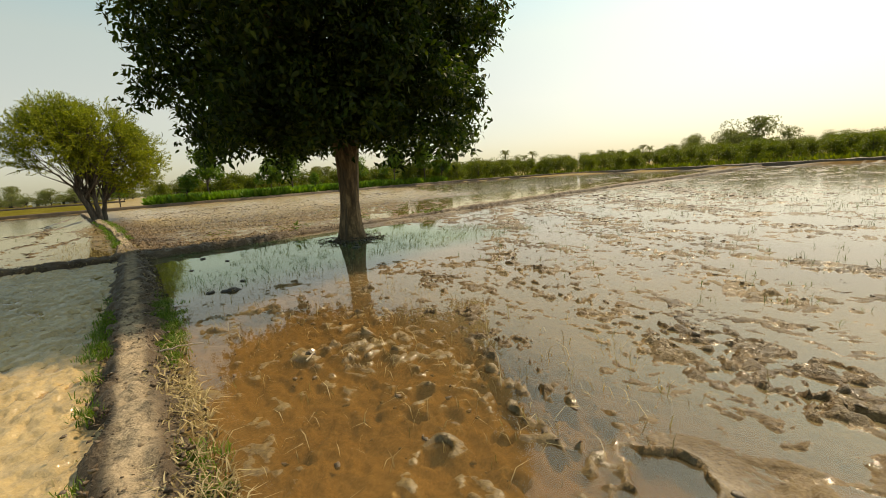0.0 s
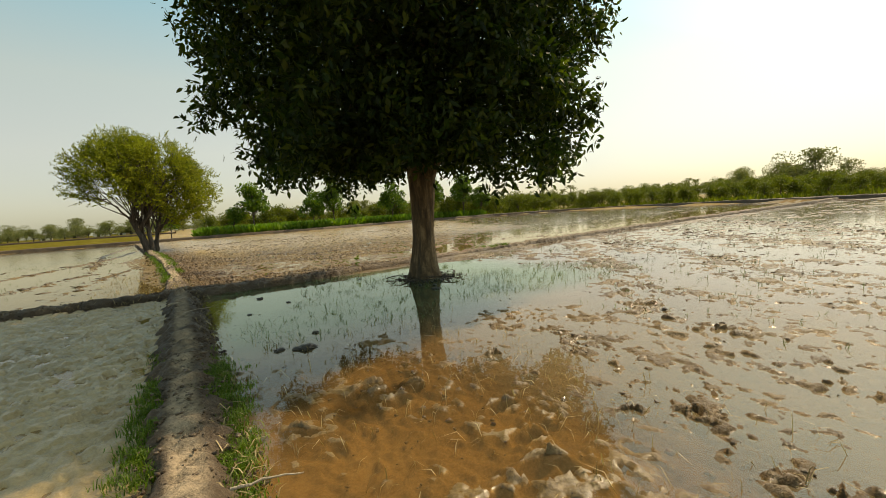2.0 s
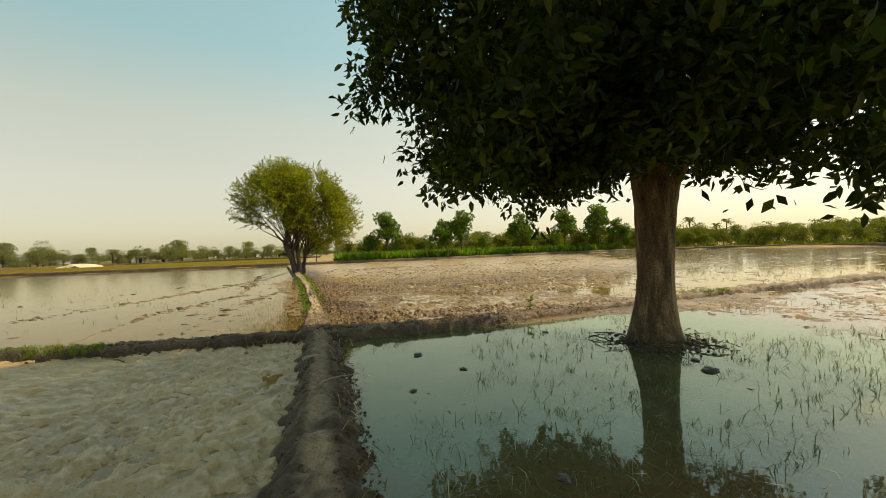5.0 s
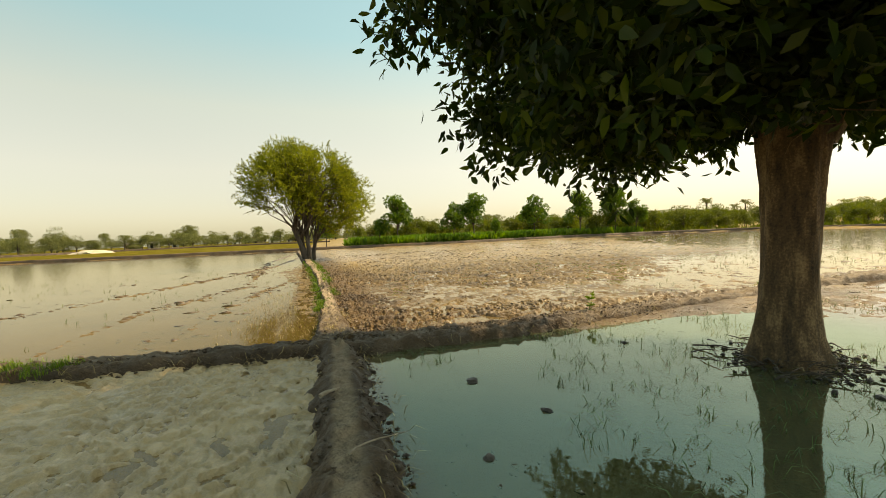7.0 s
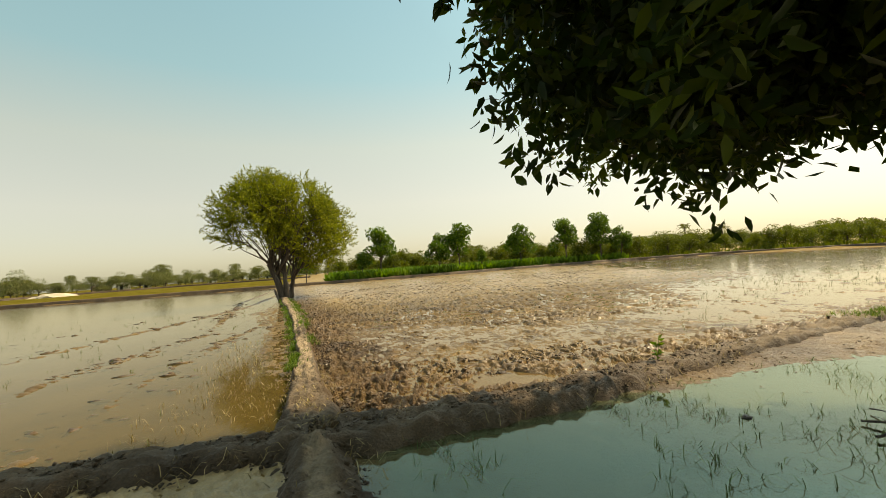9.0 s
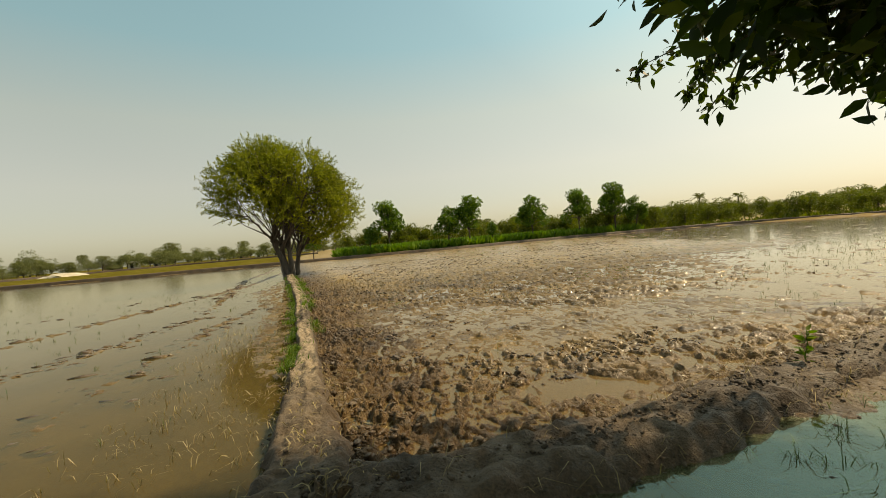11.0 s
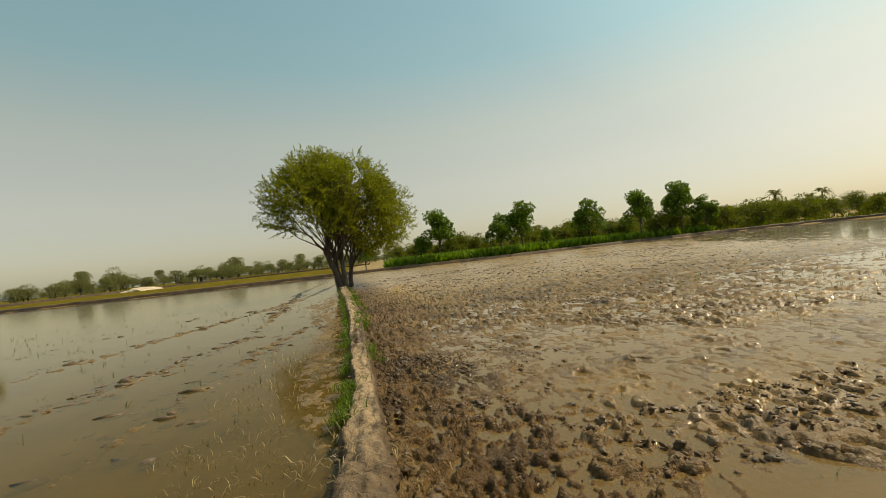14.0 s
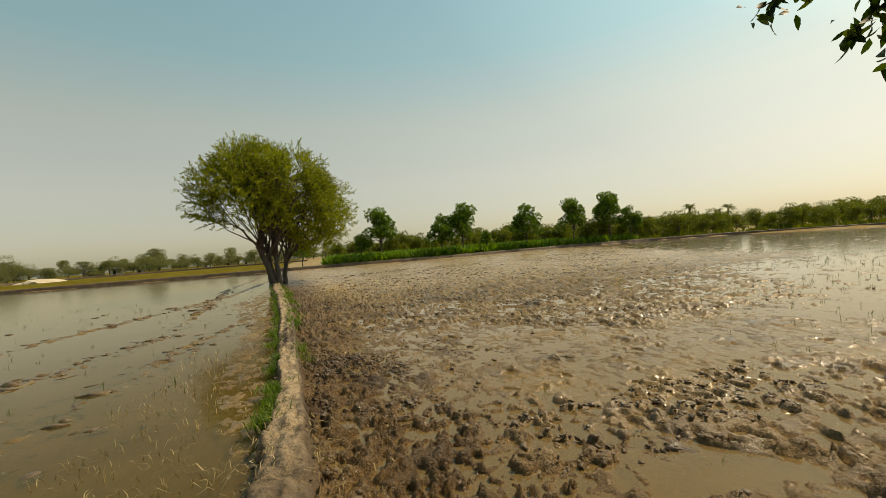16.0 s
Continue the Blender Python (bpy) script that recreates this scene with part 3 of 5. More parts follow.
WU, WV = np.meshgrid(spaced(-2.0, 16.0, 0.4, [(-120, 1.12)], [(150, 1.12)]), spaced(-6.0, 12.0, 0.4, [(-150, 1.12)], [(150, 1.12)]), indexing="ij")
WX, WY = xy(WU, WV)
widx = np.arange(WU.size).reshape(WU.shape)
wq = np.stack([widx[:-1, :-1], widx[:-1, 1:], widx[1:, 1:], widx[1:, :-1]], -1).reshape(-1, 4)
wq = wq[edge_distance(WX, WY).ravel()[wq].min(1) < 1.0]
sheet_mesh = mesh_np("water", np.stack([WX, WY, 0 * WX], -1).reshape(-1, 3), wq)
float_attr(sheet_mesh, "calm", sstep(16.5, 13.0, WU) * sstep(-0.5, 0.3, WV - path_v(WU)) * sstep(13.0, 8.0, WV) + 0.75 * (WU > cross_u(WV)) * sstep(26, 15, WU) * (WV > path_v(WU)) + sstep(30, 16, WU) * sstep(0.3, 0, WV - path_v(WU)) * 0.6)
float_attr(sheet_mesh, "brown", (WU > cross_u(WV)) * sstep(0, 0.3, WV - path_v(WU)) * sstep(24, 15, WU) + (WU > cross_u(WV)) * sstep(0, -0.3, WV - path_v(WU)) * 1.0)
float_attr(sheet_mesh, "pool_sky_tint", 1.0 * sstep(6.2, 8.2, WU) * sstep(9.0, 6.5, WV) * sstep(0.0, 0.6, WV - path_v(WU)) * (WU < cross_u(WV)))
float_attr(sheet_mesh, "murk", 0.42 * sstep(6.2, 8.2, WU) * sstep(9.0, 6.5, WV) * sstep(0.0, 0.6, WV - path_v(WU)) * (WU < cross_u(WV)) + np.where(WU > cross_u(WV), 0.3, 0.5) * sstep(0.3, 0, WV - path_v(WU)) + 0.6 * sstep(2.2, 3.4, WV) * sstep(8.0, 6.0, WU) + 0.85 * (WV > path_v(WU)) * (WU > cross_u(WV)))
past, right = WU > cross_u(WV), WV > path_v(WU)
float_attr(sheet_mesh, "sheen", np.where(past, np.where(right, np.interp(WU, [13.5, 15.5, 22], [0.12, 0.3, 0.52]), np.interp(WU, [15, 24], [-0.12, 0.0])), np.where(right, 0.42 + 0.4 * sstep(6.2, 8.2, WU) * sstep(9.0, 6.5, WV) * sstep(0.0, 0.6, WV - path_v(WU)), 0.1)))
float_attr(sheet_mesh, "deep", 1.0 * (past & ~right))
sheet = part_mesh("water", sheet_mesh, WATER)
if sheet_mesh.polygons[0].normal.z < 0:
    sheet_mesh.flip_normals()
tagged(sheet, "thin sheet of muddy water mirroring the hazy sky", "water", kind="structure")


# ---------------------------------------------------------------- bunds
def bund(name, pts, half, high, label, step=0.05, seed=0, dry=(1.0, 1.0), edge=(-1.05, -0.42, 0.42, 1.05), bare=0.12):
    """A bank of earth swept along pts (x, y). half, high, dry: functions of the run along it, in metres.
    edge: foot and shoulder of one flank, shoulder and foot of the other, in half widths."""
    pts = np.array(pts, float)
    run = np.r_[0, np.cumsum(np.hypot(*np.diff(pts, axis=0).T))]
    s = np.arange(0, run[-1], step)
    c = np.stack([np.interp(s, run, pts[:, k]) for k in (0, 1)], -1)
    k = max(3, int(0.8 / step))
    pad = np.pad(c, ((k, k), (0, 0)), "edge")
    c = np.stack([np.convolve(pad[:, m], np.ones(2 * k + 1) / (2 * k + 1), "valid") for m in (0, 1)], -1)
    t = np.gradient(c, axis=0)
    t /= np.linalg.norm(t, axis=1, keepdims=True) + 1e-9
    side = np.stack([t[:, 1], -t[:, 0]], -1)
    w = np.linspace(edge[0] - 0.3, edge[3] + 0.3, 41)
    S, Wd = np.meshgrid(s, w, indexing="ij")
    hw = half(S) * (1 + (0.4 * (fbm(S * 1.1, np.sign(Wd) * 3.0, seed, 3) - 0.5) + 0.55 * (fbm(S * 4.5, np.sign(Wd) * 5.0, seed + 1, 3) - 0.5)) * np.minimum(1, np.abs(Wd) * 1.6))
    prof = sstep(edge[0], edge[1], Wd) * (1 - sstep(edge[2], edge[3], Wd))
    X = c[:, 0][:, None] + side[:, 0][:, None] * Wd * hw
    Y = c[:, 1][:, None] + side[:, 1][:, None] * Wd * hw
    lump = fbm(S * 5, Wd * hw * 5, seed + 7, 5, 0.6) - 0.5
    Z = -0.1 + (high(S) + 0.1) * prof + lump * (0.17 * (1 - 0.4 * prof)) + 0.055 * (fbm(S * 9, Wd * hw * 9, seed + 8, 3) - 0.5) + 0.06 * (fbm(S * 3.2, Wd * hw * 4, seed + 6, 3) - 0.5) + 0.05 * (np.abs(2 * vnoise(S * 8, Wd * hw * 9, seed + 2) - 1) - 0.5) + 0.05 * (fbm(S * 0.8, Wd, seed + 9, 3) - 0.5)
    n, m = S.shape
    idx = np.arange(n * m).reshape(n, m)
    faces = np.stack([idx[:-1, :-1], idx[1:, :-1], idx[1:, 1:], idx[:-1, 1:]], -1).reshape(-1, 4)
    me = mesh_np(name, np.stack([X, Y, Z], -1).reshape(-1, 3), faces, True)
    wob = Wd + 0.3 * (fbm(S * 2, Wd * 2, seed + 3) - 0.5)
    crust = sstep(edge[1] - 0.12, edge[1] + 0.12, wob) * sstep(edge[2] + 0.2, edge[2] - 0.1, wob) * np.interp(S, *dry) * sstep(0.3, 0.5, fbm(S * 2.5, Wd * hw * 4, seed + 5, 4) + bare)
    float_attr(me, "dry", crust)
    ob = part_mesh(name, me, BUND)
    return tagged(ob, label, "earth bund", kind="structure")


def along(us):
    return [xy(u, path_v(u)) for u in us]


bund("footpath_bund", along([-14, -8, -3, 0, 2.3, 4.2, 6.3, 8, 10.5, 12.9]), lambda s: 0.35 + 0 * s, lambda s: 0.17 + 0 * s,
     "trodden earth bund with a dry crust between two paddies", 0.03, 3, ((0, 20, 22.5, 24.5, 27), (1, 1, 1, 0.85, 0.45)), (-1.3, -0.3, 0.2, 1.25), 0.16)
bund("narrow_bund", along([12.25, 12.9, 14.3, 15.2, 16.4, 17.5, 19.2, 22, 28, 36.5, 44, 60]), lambda s: np.interp(s, [0, 2.0, 3.0, 4.1, 6, 30], [0.36, 0.2, 0.18, 0.13, 0.14, 0.27]), lambda s: np.interp(s, [0, 0.5, 2, 4, 30], [-0.12, 0.15, 0.17, 0.18, 0.22]),
     "narrow earth bund with pale dry top and grass fringes", 0.03, 23, ((0, 2.2, 3.0, 40), (0.08, 0.4, 1, 1)), (-1.45, -0.85, 0.6, 1.5), 0.02)
bund("cross_bund_west", [xy(cross_u(v), v) for v in (-70, -25, -9.2, -6, -3.2, -1.6, 0.4)], lambda s: 0.36 + 0 * s, lambda s: 0.17 + 0 * s,
     "damp dark earth bund with roots and grass", 0.06, 41, ((0, 100), (0.05, 0.05)))
bund("cross_bund_east", [xy(cross_u(v), v) for v in (0.1, 2.2, 4, 7.5, 11, 15.6, 20.4, 32.5, 50, 63)], lambda s: np.interp(s, [0, 3, 6, 60], [0.45, 0.42, 0.3, 0.5]), lambda s: np.interp(s, [0, 3, 6, 60], [0.16, 0.15, 0.13, 0.22]),
     "damp earth bund crumbling into mud, reaching past the big tree", 0.06, 61, ((0, 4, 7, 70), (0.06, 0.1, 0.5, 0.6)))


# ---------------------------------------------------------------- plants
def unit(a):
    return a / (np.linalg.norm(a, axis=-1, keepdims=True) + 1e-9)


def leaf_mesh(name, base, aim, length, width, rng, fine=True):
    """Many leaves in one mesh: base points, directions, lengths and widths."""
    n = len(base)
    aim = unit(aim)
    side = unit(np.cross(aim, rng.normal(size=(n, 3))))
    nrm = np.cross(side, aim)
    L, W = length[:, None], width[:, None]
    if fine:
        v = [base, base + aim * L * 0.33 - side * W * 0.5 + nrm * W * 0.12, base + aim * L * 0.33, base + aim * L * 0.33 + side * W * 0.5 + nrm * W * 0.12,
             base + aim * L * 0.7 - side * W * 0.38 + nrm * (W * 0.1 - L * 0.06), base + aim * L * 0.7 - nrm * L * 0.06, base + aim * L * 0.7 + side * W * 0.38 + nrm * (W * 0.1 - L * 0.06),
             base + aim * L - nrm * L * 0.16]
        tri = np.array([(0, 2, 1), (0, 3, 2), (1, 2, 5), (1, 5, 4), (2, 3, 6), (2, 6, 5), (4, 5, 7), (5, 6, 7)])
    else:
        v = [base, base + aim * L * 0.45 - side * W * 0.5, base + aim * L - nrm * L * 0.1, base + aim * L * 0.45 + side * W * 0.5]
        tri = np.array([(0, 2, 1), (0, 3, 2)])
    k = len(v)
    verts = np.stack(v, 1).reshape(-1, 3)
    faces = (np.arange(n)[:, None, None] * k + tri[None]).reshape(-1, 3)
    return mesh_np(name, verts, faces)


def tube(points, radii, sides=9, wob=0.0, seed=0):
    """Verts and faces of a tapered, slightly uneven limb."""
    p, r = np.array(points, float), np.array(radii, float)
    t = unit(np.gradient(p, axis=0))
    ref = np.where(np.abs(t[:, 2:3]) < 0.9, [[0, 0, 1.0]], [[1.0, 0, 0]])
    a = unit(np.cross(t, ref))
    b = np.cross(t, a)
    ang = np.linspace(0, 2 * math.pi, sides, endpoint=False)
    rr = r[:, None] * (1 + wob * (fbm(np.cos(ang)[None] * 1.7 + 5 + 0 * r[:, None], np.sin(ang)[None] * 1.7 + np.arange(len(r))[:, None] * 0.35, seed, 3) - 0.5) * 2)
    ring = p[:, None] + rr[..., None] * (np.cos(ang)[None, :, None] * a[:, None] + np.sin(ang)[None, :, None] * b[:, None])
    n = len(p)
    i, j = np.meshgrid(np.arange(n - 1), np.arange(sides), indexing="ij")
    j2 = (j + 1) % sides
    faces = np.stack([i * sides + j, i * sides + j2, (i + 1) * sides + j2, (i + 1) * sides + j], -1).reshape(-1, 4)
    return ring.reshape(-1, 3), faces


def joined(tubes):
    vs, fs, k = [], [], 0
    for v, f in tubes:
        vs.append(v)
        fs.append(f + k)
        k += len(v)
    return np.concatenate(vs), np.concatenate(fs)


def bend(a, b, rng, n=7, sag=0.0, wig=0.08):
    """A crooked line from a to b."""
    a, b = np.array(a, float), np.array(b, float)
    t = np.linspace(0, 1, n)[:, None]
    d = np.linalg.norm(b - a)
    off = np.cumsum(rng.normal(0, wig * d / n, (n, 3)), 0)
    off -= t * off[-1]
    return a + (b - a) * t + off + np.array([0, 0, sag * d]) * (t * (1 - t) * 4)


def thing(name, x, y, z, label, category, group="", turn=0.0, size=1.0):
    ob = new(name)
    ob.matrix_world = pose(x, y, z, 0, 0, turn) @ Matrix.Scale(size, 4)
    return tagged(ob, label, category, group)


def sprigs(rng, centres, per, length, width, droop, spread):
    """Leaf bases and directions in small bunches round each centre."""
    n = len(centres)
    c = np.repeat(centres, per, 0)
    aim = rng.normal(size=(n * per, 3)) * [1, 1, 0.7] + [0, 0, -droop]
    base = c + rng.normal(size=(n * per, 3)) * spread
    ln = length * rng.uniform(0.65, 1.2, n * per)
    return base, aim, ln, ln * width * rng.uniform(0.85, 1.15, n * per)


def big_tree():
    rng = np.random.default_rng(12)
    x0, y0 = -2.33, 11.06
    tree = thing("broadleaf_tree", x0, y0, 0.0, "dark evergreen tree with thick trunk standing in flooded mud", "tree")
    zk = np.array([-0.15, 0.0, 0.12, 0.3, 0.6, 1.0, 1.5, 2.0, 2.5, 3.0, 3.6])
    rk = np.array([0.46, 0.41, 0.355, 0.315, 0.275, 0.25, 0.26, 0.29, 0.34, 0.34, 0.2])
    zs, sides = np.linspace(-0.15, 3.6, 90), 72
    ang = np.linspace(0, 2 * math.pi, sides, endpoint=False)
    Z, A = np.meshgrid(zs, ang, indexing="ij")
    ca, sn = np.cos(A), np.sin(A)
    folds = fbm(ca * 1.7 + 5, sn * 1.7 + Z * 0.5, 4, 3) - 0.5
    plates = np.abs(2 * fbm(ca * 4 + 1.3 * Z, sn * 4 + 2.1 * Z, 14, 4) - 1)
    grit = fbm(ca * 9 + 2, sn * 9 + Z * 3.5, 24, 3) - 0.5
    flute = np.cos(A * 5 + 1.5 + 0.6 * Z) * np.interp(Z, [0, 0.4, 1.0, 2.2, 3.0], [0.08, 0.03, 0.0, 0.0, 0.05])
    R = np.interp(Z, zk, rk) * (1 + 0.26 * folds + flute) - 0.03 * plates + 0.03 * grit
    cx = np.interp(Z, [0, 1, 2, 3.6], [-0.02, 0.02, 0.06, 0.14])
    i, j = np.meshgrid(np.arange(89), np.arange(sides), indexing="ij")
    j2 = (j + 1) % sides
    f = np.stack([i * sides + j, i * sides + j2, (i + 1) * sides + j2, (i + 1) * sides + j], -1).reshape(-1, 4)
    part_mesh("trunk", mesh_np("trunk", np.stack([cx + R * ca, R * sn, Z], -1).reshape(-1, 3), f, True), BARK, tree, "grey-brown bark trunk flaring at its foot")
    # old scar on the bark
    a = np.linspace(0, 2 * math.pi, 20, endpoint=False)
    to_eye = unit(np.array([0.42, -0.9, 0.0]))
    sidev = np.array([-to_eye[1], to_eye[0], 0]) * -1
    rings = []
    for k, out in ((1.0, 0.235), (0.75, 0.278), (0.45, 0.25)):
        rings.append(np.array([0.03, 0, 1.05]) + to_eye * out + sidev * (-0.015 + 0.062 * k * np.cos(a))[:, None] + np.array([0, 0, 1]) * (0.3 * k * np.sin(a))[:, None] - to_eye * (0.03 * np.abs(np.cos(a) * k))[:, None])
    ring_v = np.concatenate(rings + [rings[-1].mean(0)[None]])
    q = [(k * 20 + i, k * 20 + (i + 1) % 20, (k + 1) * 20 + (i + 1) % 20, (k + 1) * 20 + i) for k in (0, 1) for i in range(20)]
    q += [(40 + i, 40 + (i + 1) % 20, 60, 60) for i in range(20)]
    sm = bpy.data.meshes.new("bark_scar")
    sm.from_pydata([tuple(p) for p in ring_v], [], [fc[:3] if fc[2] == fc[3] else fc for fc in q])
    part_mesh("bark_scar", sm, BARK_WOUND, tree, "long healed scar in the bark")
    deep = np.array([0.03, 0, 1.05]) + to_eye * 0.258 + sidev * (-0.015 + 0.014 * np.cos(a))[:, None] + np.array([0, 0, 1]) * (0.13 * np.sin(a) - 0.05)[:, None]
    core_v = np.concatenate([deep, (deep.mean(0) - to_eye * 0.02)[None]])
    part_mesh("scar_hollow", mesh_np("scar_hollow", core_v, np.array([(i, (i + 1) % 20, 20) for i in range(20)])), BARK_DARK, tree, "dark hollow in the healed scar")
    tips = []
    for k in range(7):
        ang = k * 2 * math.pi / 7 + rng.uniform(-0.3, 0.3)
        reach, top = rng.uniform(1.5, 2.5), rng.uniform(4.2, 7.0)
        start = np.array([0.08 + 0.12 * math.cos(ang), 0.12 * math.sin(ang), rng.uniform(2.3, 2.9)])
        end = np.array([reach * math.cos(ang), reach * math.sin(ang), top])
        line = bend(start, end, rng, 9, 0.08, 0.1)
        tubes = [tube(line, np.linspace(0.15, 0.035, 9), 9, 0.1, k)]
        for _ in range(5):
            i = rng.integers(3, 9)
            e = line[min(i, 8)] + rng.normal(size=3) * [1.3, 1.3, 0.8] + unit(end * [1, 1, 0]) * 0.8
            e[:2] *= min(1.0, 2.5 / np.hypot(e[0], e[1]))
            e[2] = max(e[2], 3.3)
            sub = bend(line[min(i, 8)], e, rng, 6, -0.05, 0.12)
            tubes.append(tube(sub, np.linspace(0.045, 0.012, 6), 6, 0.1, k + 9))
            tips.append(e)
        lv, lf = joined(tubes)
        part_mesh("limb", mesh_np("limb", lv, lf, True), BARK, tree)
    top = tube(bend((0.12, 0, 3.3), (0.3, 0.2, 7.6), rng, 9), np.linspace(0.2, 0.03, 9), 9, 0.1, 40)
    part_mesh("limb", mesh_np("limb", *top, True), BARK, tree)
    # crown: reach in metres by height (rows) and bearing (columns)
    HZ, HB = [1.9, 2.6, 3.5, 4.6, 5.6, 6.4], np.radians([0, 30, 90, 135, 165, 180, 200, 225, 270, 315, 345, 360])
    HR = [[3.0, 2.7, 2.3, 2.1, 2.2, 2.3, 2.4, 2.4, 2.8, 3.7, 3.5, 3.0], [3.6, 3.5, 2.5, 2.4, 3.1, 3.2, 3.5, 3.6, 3.6, 3.9, 3.6, 3.6],
          [4.0, 4.1, 2.6, 2.5, 3.6, 3.9, 4.4, 4.3, 4.2, 3.9, 3.7, 3.9], [4.3, 4.4, 2.8, 2.6, 4.3, 4.8, 4.8, 4.6, 4.4, 4.0, 3.8, 4.2],
          [4.5, 4.5, 3.1, 3.1, 4.5, 4.9, 4.9, 4.7, 4.6, 4.2, 4.0, 4.4],
          # top row, above the view: stretched round 315 degrees to shade the left field
          [4.7, 4.6, 3.4, 3.7, 4.7, 5.0, 5.0, 4.9, 5.5, 6.1, 5.1, 4.6]]

    def reach(ang, z):
        rows = np.stack([np.interp(ang, HB, r) for r in HR])
        k = np.clip(np.interp(z, HZ, range(6)), 0, 4.999)
        i = k.astype(int)
        n = np.arange(len(ang))
        return (rows[i, n] * (1 - k + i) + rows[i + 1, n] * (k - i)) * np.interp(z, [6.4, 7.4, 8.6, 9.3], [1, 0.92, 0.55, 0.06])

    def bottom(p):
        """Height of the crown's underside: hanging skirts on two sides, open round the trunk."""
        ang, rad = np.arctan2(p[:, 1], p[:, 0]) % (2 * math.pi), np.hypot(p[:, 0], p[:, 1])
        east = (ang + 0.55 + math.pi) % (2 * math.pi) - math.pi
        low = 2.58 - 0.55 * np.exp(-(((ang - 2.9) / 0.6) ** 2)) - 0.68 * np.exp(-((east / 0.65) ** 2)) * sstep(0.4, 1.6, rad) + 0.5 * np.exp(-(((ang - 1.3) / 0.7) ** 2))
        return low + 0.25 * sstep(1.6, 0.5, rad) + 0.8 * (fbm(p[:, 0] * 1.2, p[:, 1] * 1.2, 5, 2) - 0.5)

    def crown(n, lo, hi):
        z = rng.uniform(1.7, 9.2, n * 4)
        ang = rng.uniform(0, 2 * math.pi, n * 4)
        lump = 0.74 + 0.48 * fbm(np.cos(ang) * 2.2 + 9, np.sin(ang) * 2.2 + z * 0.75, 77, 3)
        r = reach(ang, z) * np.minimum(1.06, lump * (0.7 + 0.62 * fbm(np.cos(ang) * 4.5 + 3, np.sin(ang) * 4.5 + z * 1.3, 79, 2)))
        keep = rng.random(n * 4) < (r / 5.2 + 0.1)
        f = np.sqrt(rng.uniform(lo, hi, n * 4))
        p = np.stack([r * f * np.cos(ang), r * f * np.sin(ang), z], -1)
        keep &= z > bottom(p)
        return p[keep][:n]

    heads = crown(680, 0.6, 0.86)
    ang, r = rng.uniform(3.4, 6.9, 130), rng.uniform(0.6, 1.8, 130)
    heads = np.concatenate([heads, np.stack([r * np.cos(ang), r * np.sin(ang), rng.uniform(2.75, 3.5, 130)], -1)])
    ang, r = rng.uniform(2.3, 3.9, 150), rng.uniform(0.6, 2.7, 150)
    heads = np.concatenate([heads, np.stack([r * np.cos(ang), r * np.sin(ang), rng.uniform(2.65, 3.6, 150)], -1)])
    shell = np.repeat(heads, 10, 0) + unit(rng.normal(size=(len(heads) * 10, 3))) * 0.4 * rng.random((len(heads) * 10, 1)) ** 0.4
    # leafy twigs reaching out over the cross bund
    spray = []
    for start, mid, end in (((-2.0, 1.2, 3.3), (-2.75, 1.6, 3.14), (-3.42, 1.9, 3.03)), ((-2.2, 1.25, 3.2), (-2.65, 1.6, 2.98), (-2.95, 1.87, 2.72)), ((-1.9, 1.1, 3.05), (-2.5, 1.45, 2.76), (-2.8, 1.7, 2.5)), ((-1.9, 1.0, 3.2), (-2.5, 1.3, 2.95), (-2.85, 1.6, 2.88))):
        k = np.linspace(0, 1, 15)[:, None]
        line = np.array(start) * (1 - k) ** 2 + 2 * np.array(mid) * k * (1 - k) + np.array(end) * k**2
        part_mesh("twig", mesh_np("twig", *tube(line, np.linspace(0.012, 0.004, 15), 5)), BARK, tree)
        spray += [line, line[:10] + rng.normal(0, 0.05, (10, 3)) + [0, 0, 0.08]]
    b, a, l, w = sprigs(rng, np.concatenate(spray), 9, 0.125, 0.4, 0.8, 0.055)
    part_mesh("spray", leaf_mesh("spray", b, a, l, w, rng), LEAF_DARK, tree, "leafy twigs hanging out of the crown")["kind"] = "stuff"
    core = crown(4900, 0.03, 0.62)
    core[:, 2] += 0.2
    b, a, l, w = sprigs(rng, shell, 9, 0.16, 0.38, 0.8, 0.085)
    part_mesh("crown", leaf_mesh("crown", b, a, l, w, rng), LEAF_DARK, tree, "dense crown of drooping dark green leaves")
    b, a, l, w = sprigs(rng, core, 12, 0.18, 0.46, 0.4, 0.2)
    part_mesh("inner_foliage", leaf_mesh("inner_foliage", b, a, l, w, rng, False), LEAF_DARK, tree)
    # bare twigs under the crown
    for _ in range(14):
        ang, r = rng.uniform(0, 2 * math.pi), rng.uniform(0.8, 2.0)
        p = np.array([r * math.cos(ang), r * math.sin(ang), rng.uniform(2.5, 2.8)])
        e = p + rng.normal(size=3) * [0.3, 0.3, 0.08] + [0, 0, -0.25]
        part_mesh("twig", mesh_np("twig", *tube(bend(p, e, rng, 6, 0, 0.25), np.linspace(0.008, 0.003, 6), 5)), BARK, tree, "bare grey twig")
    return tree


big_tree()


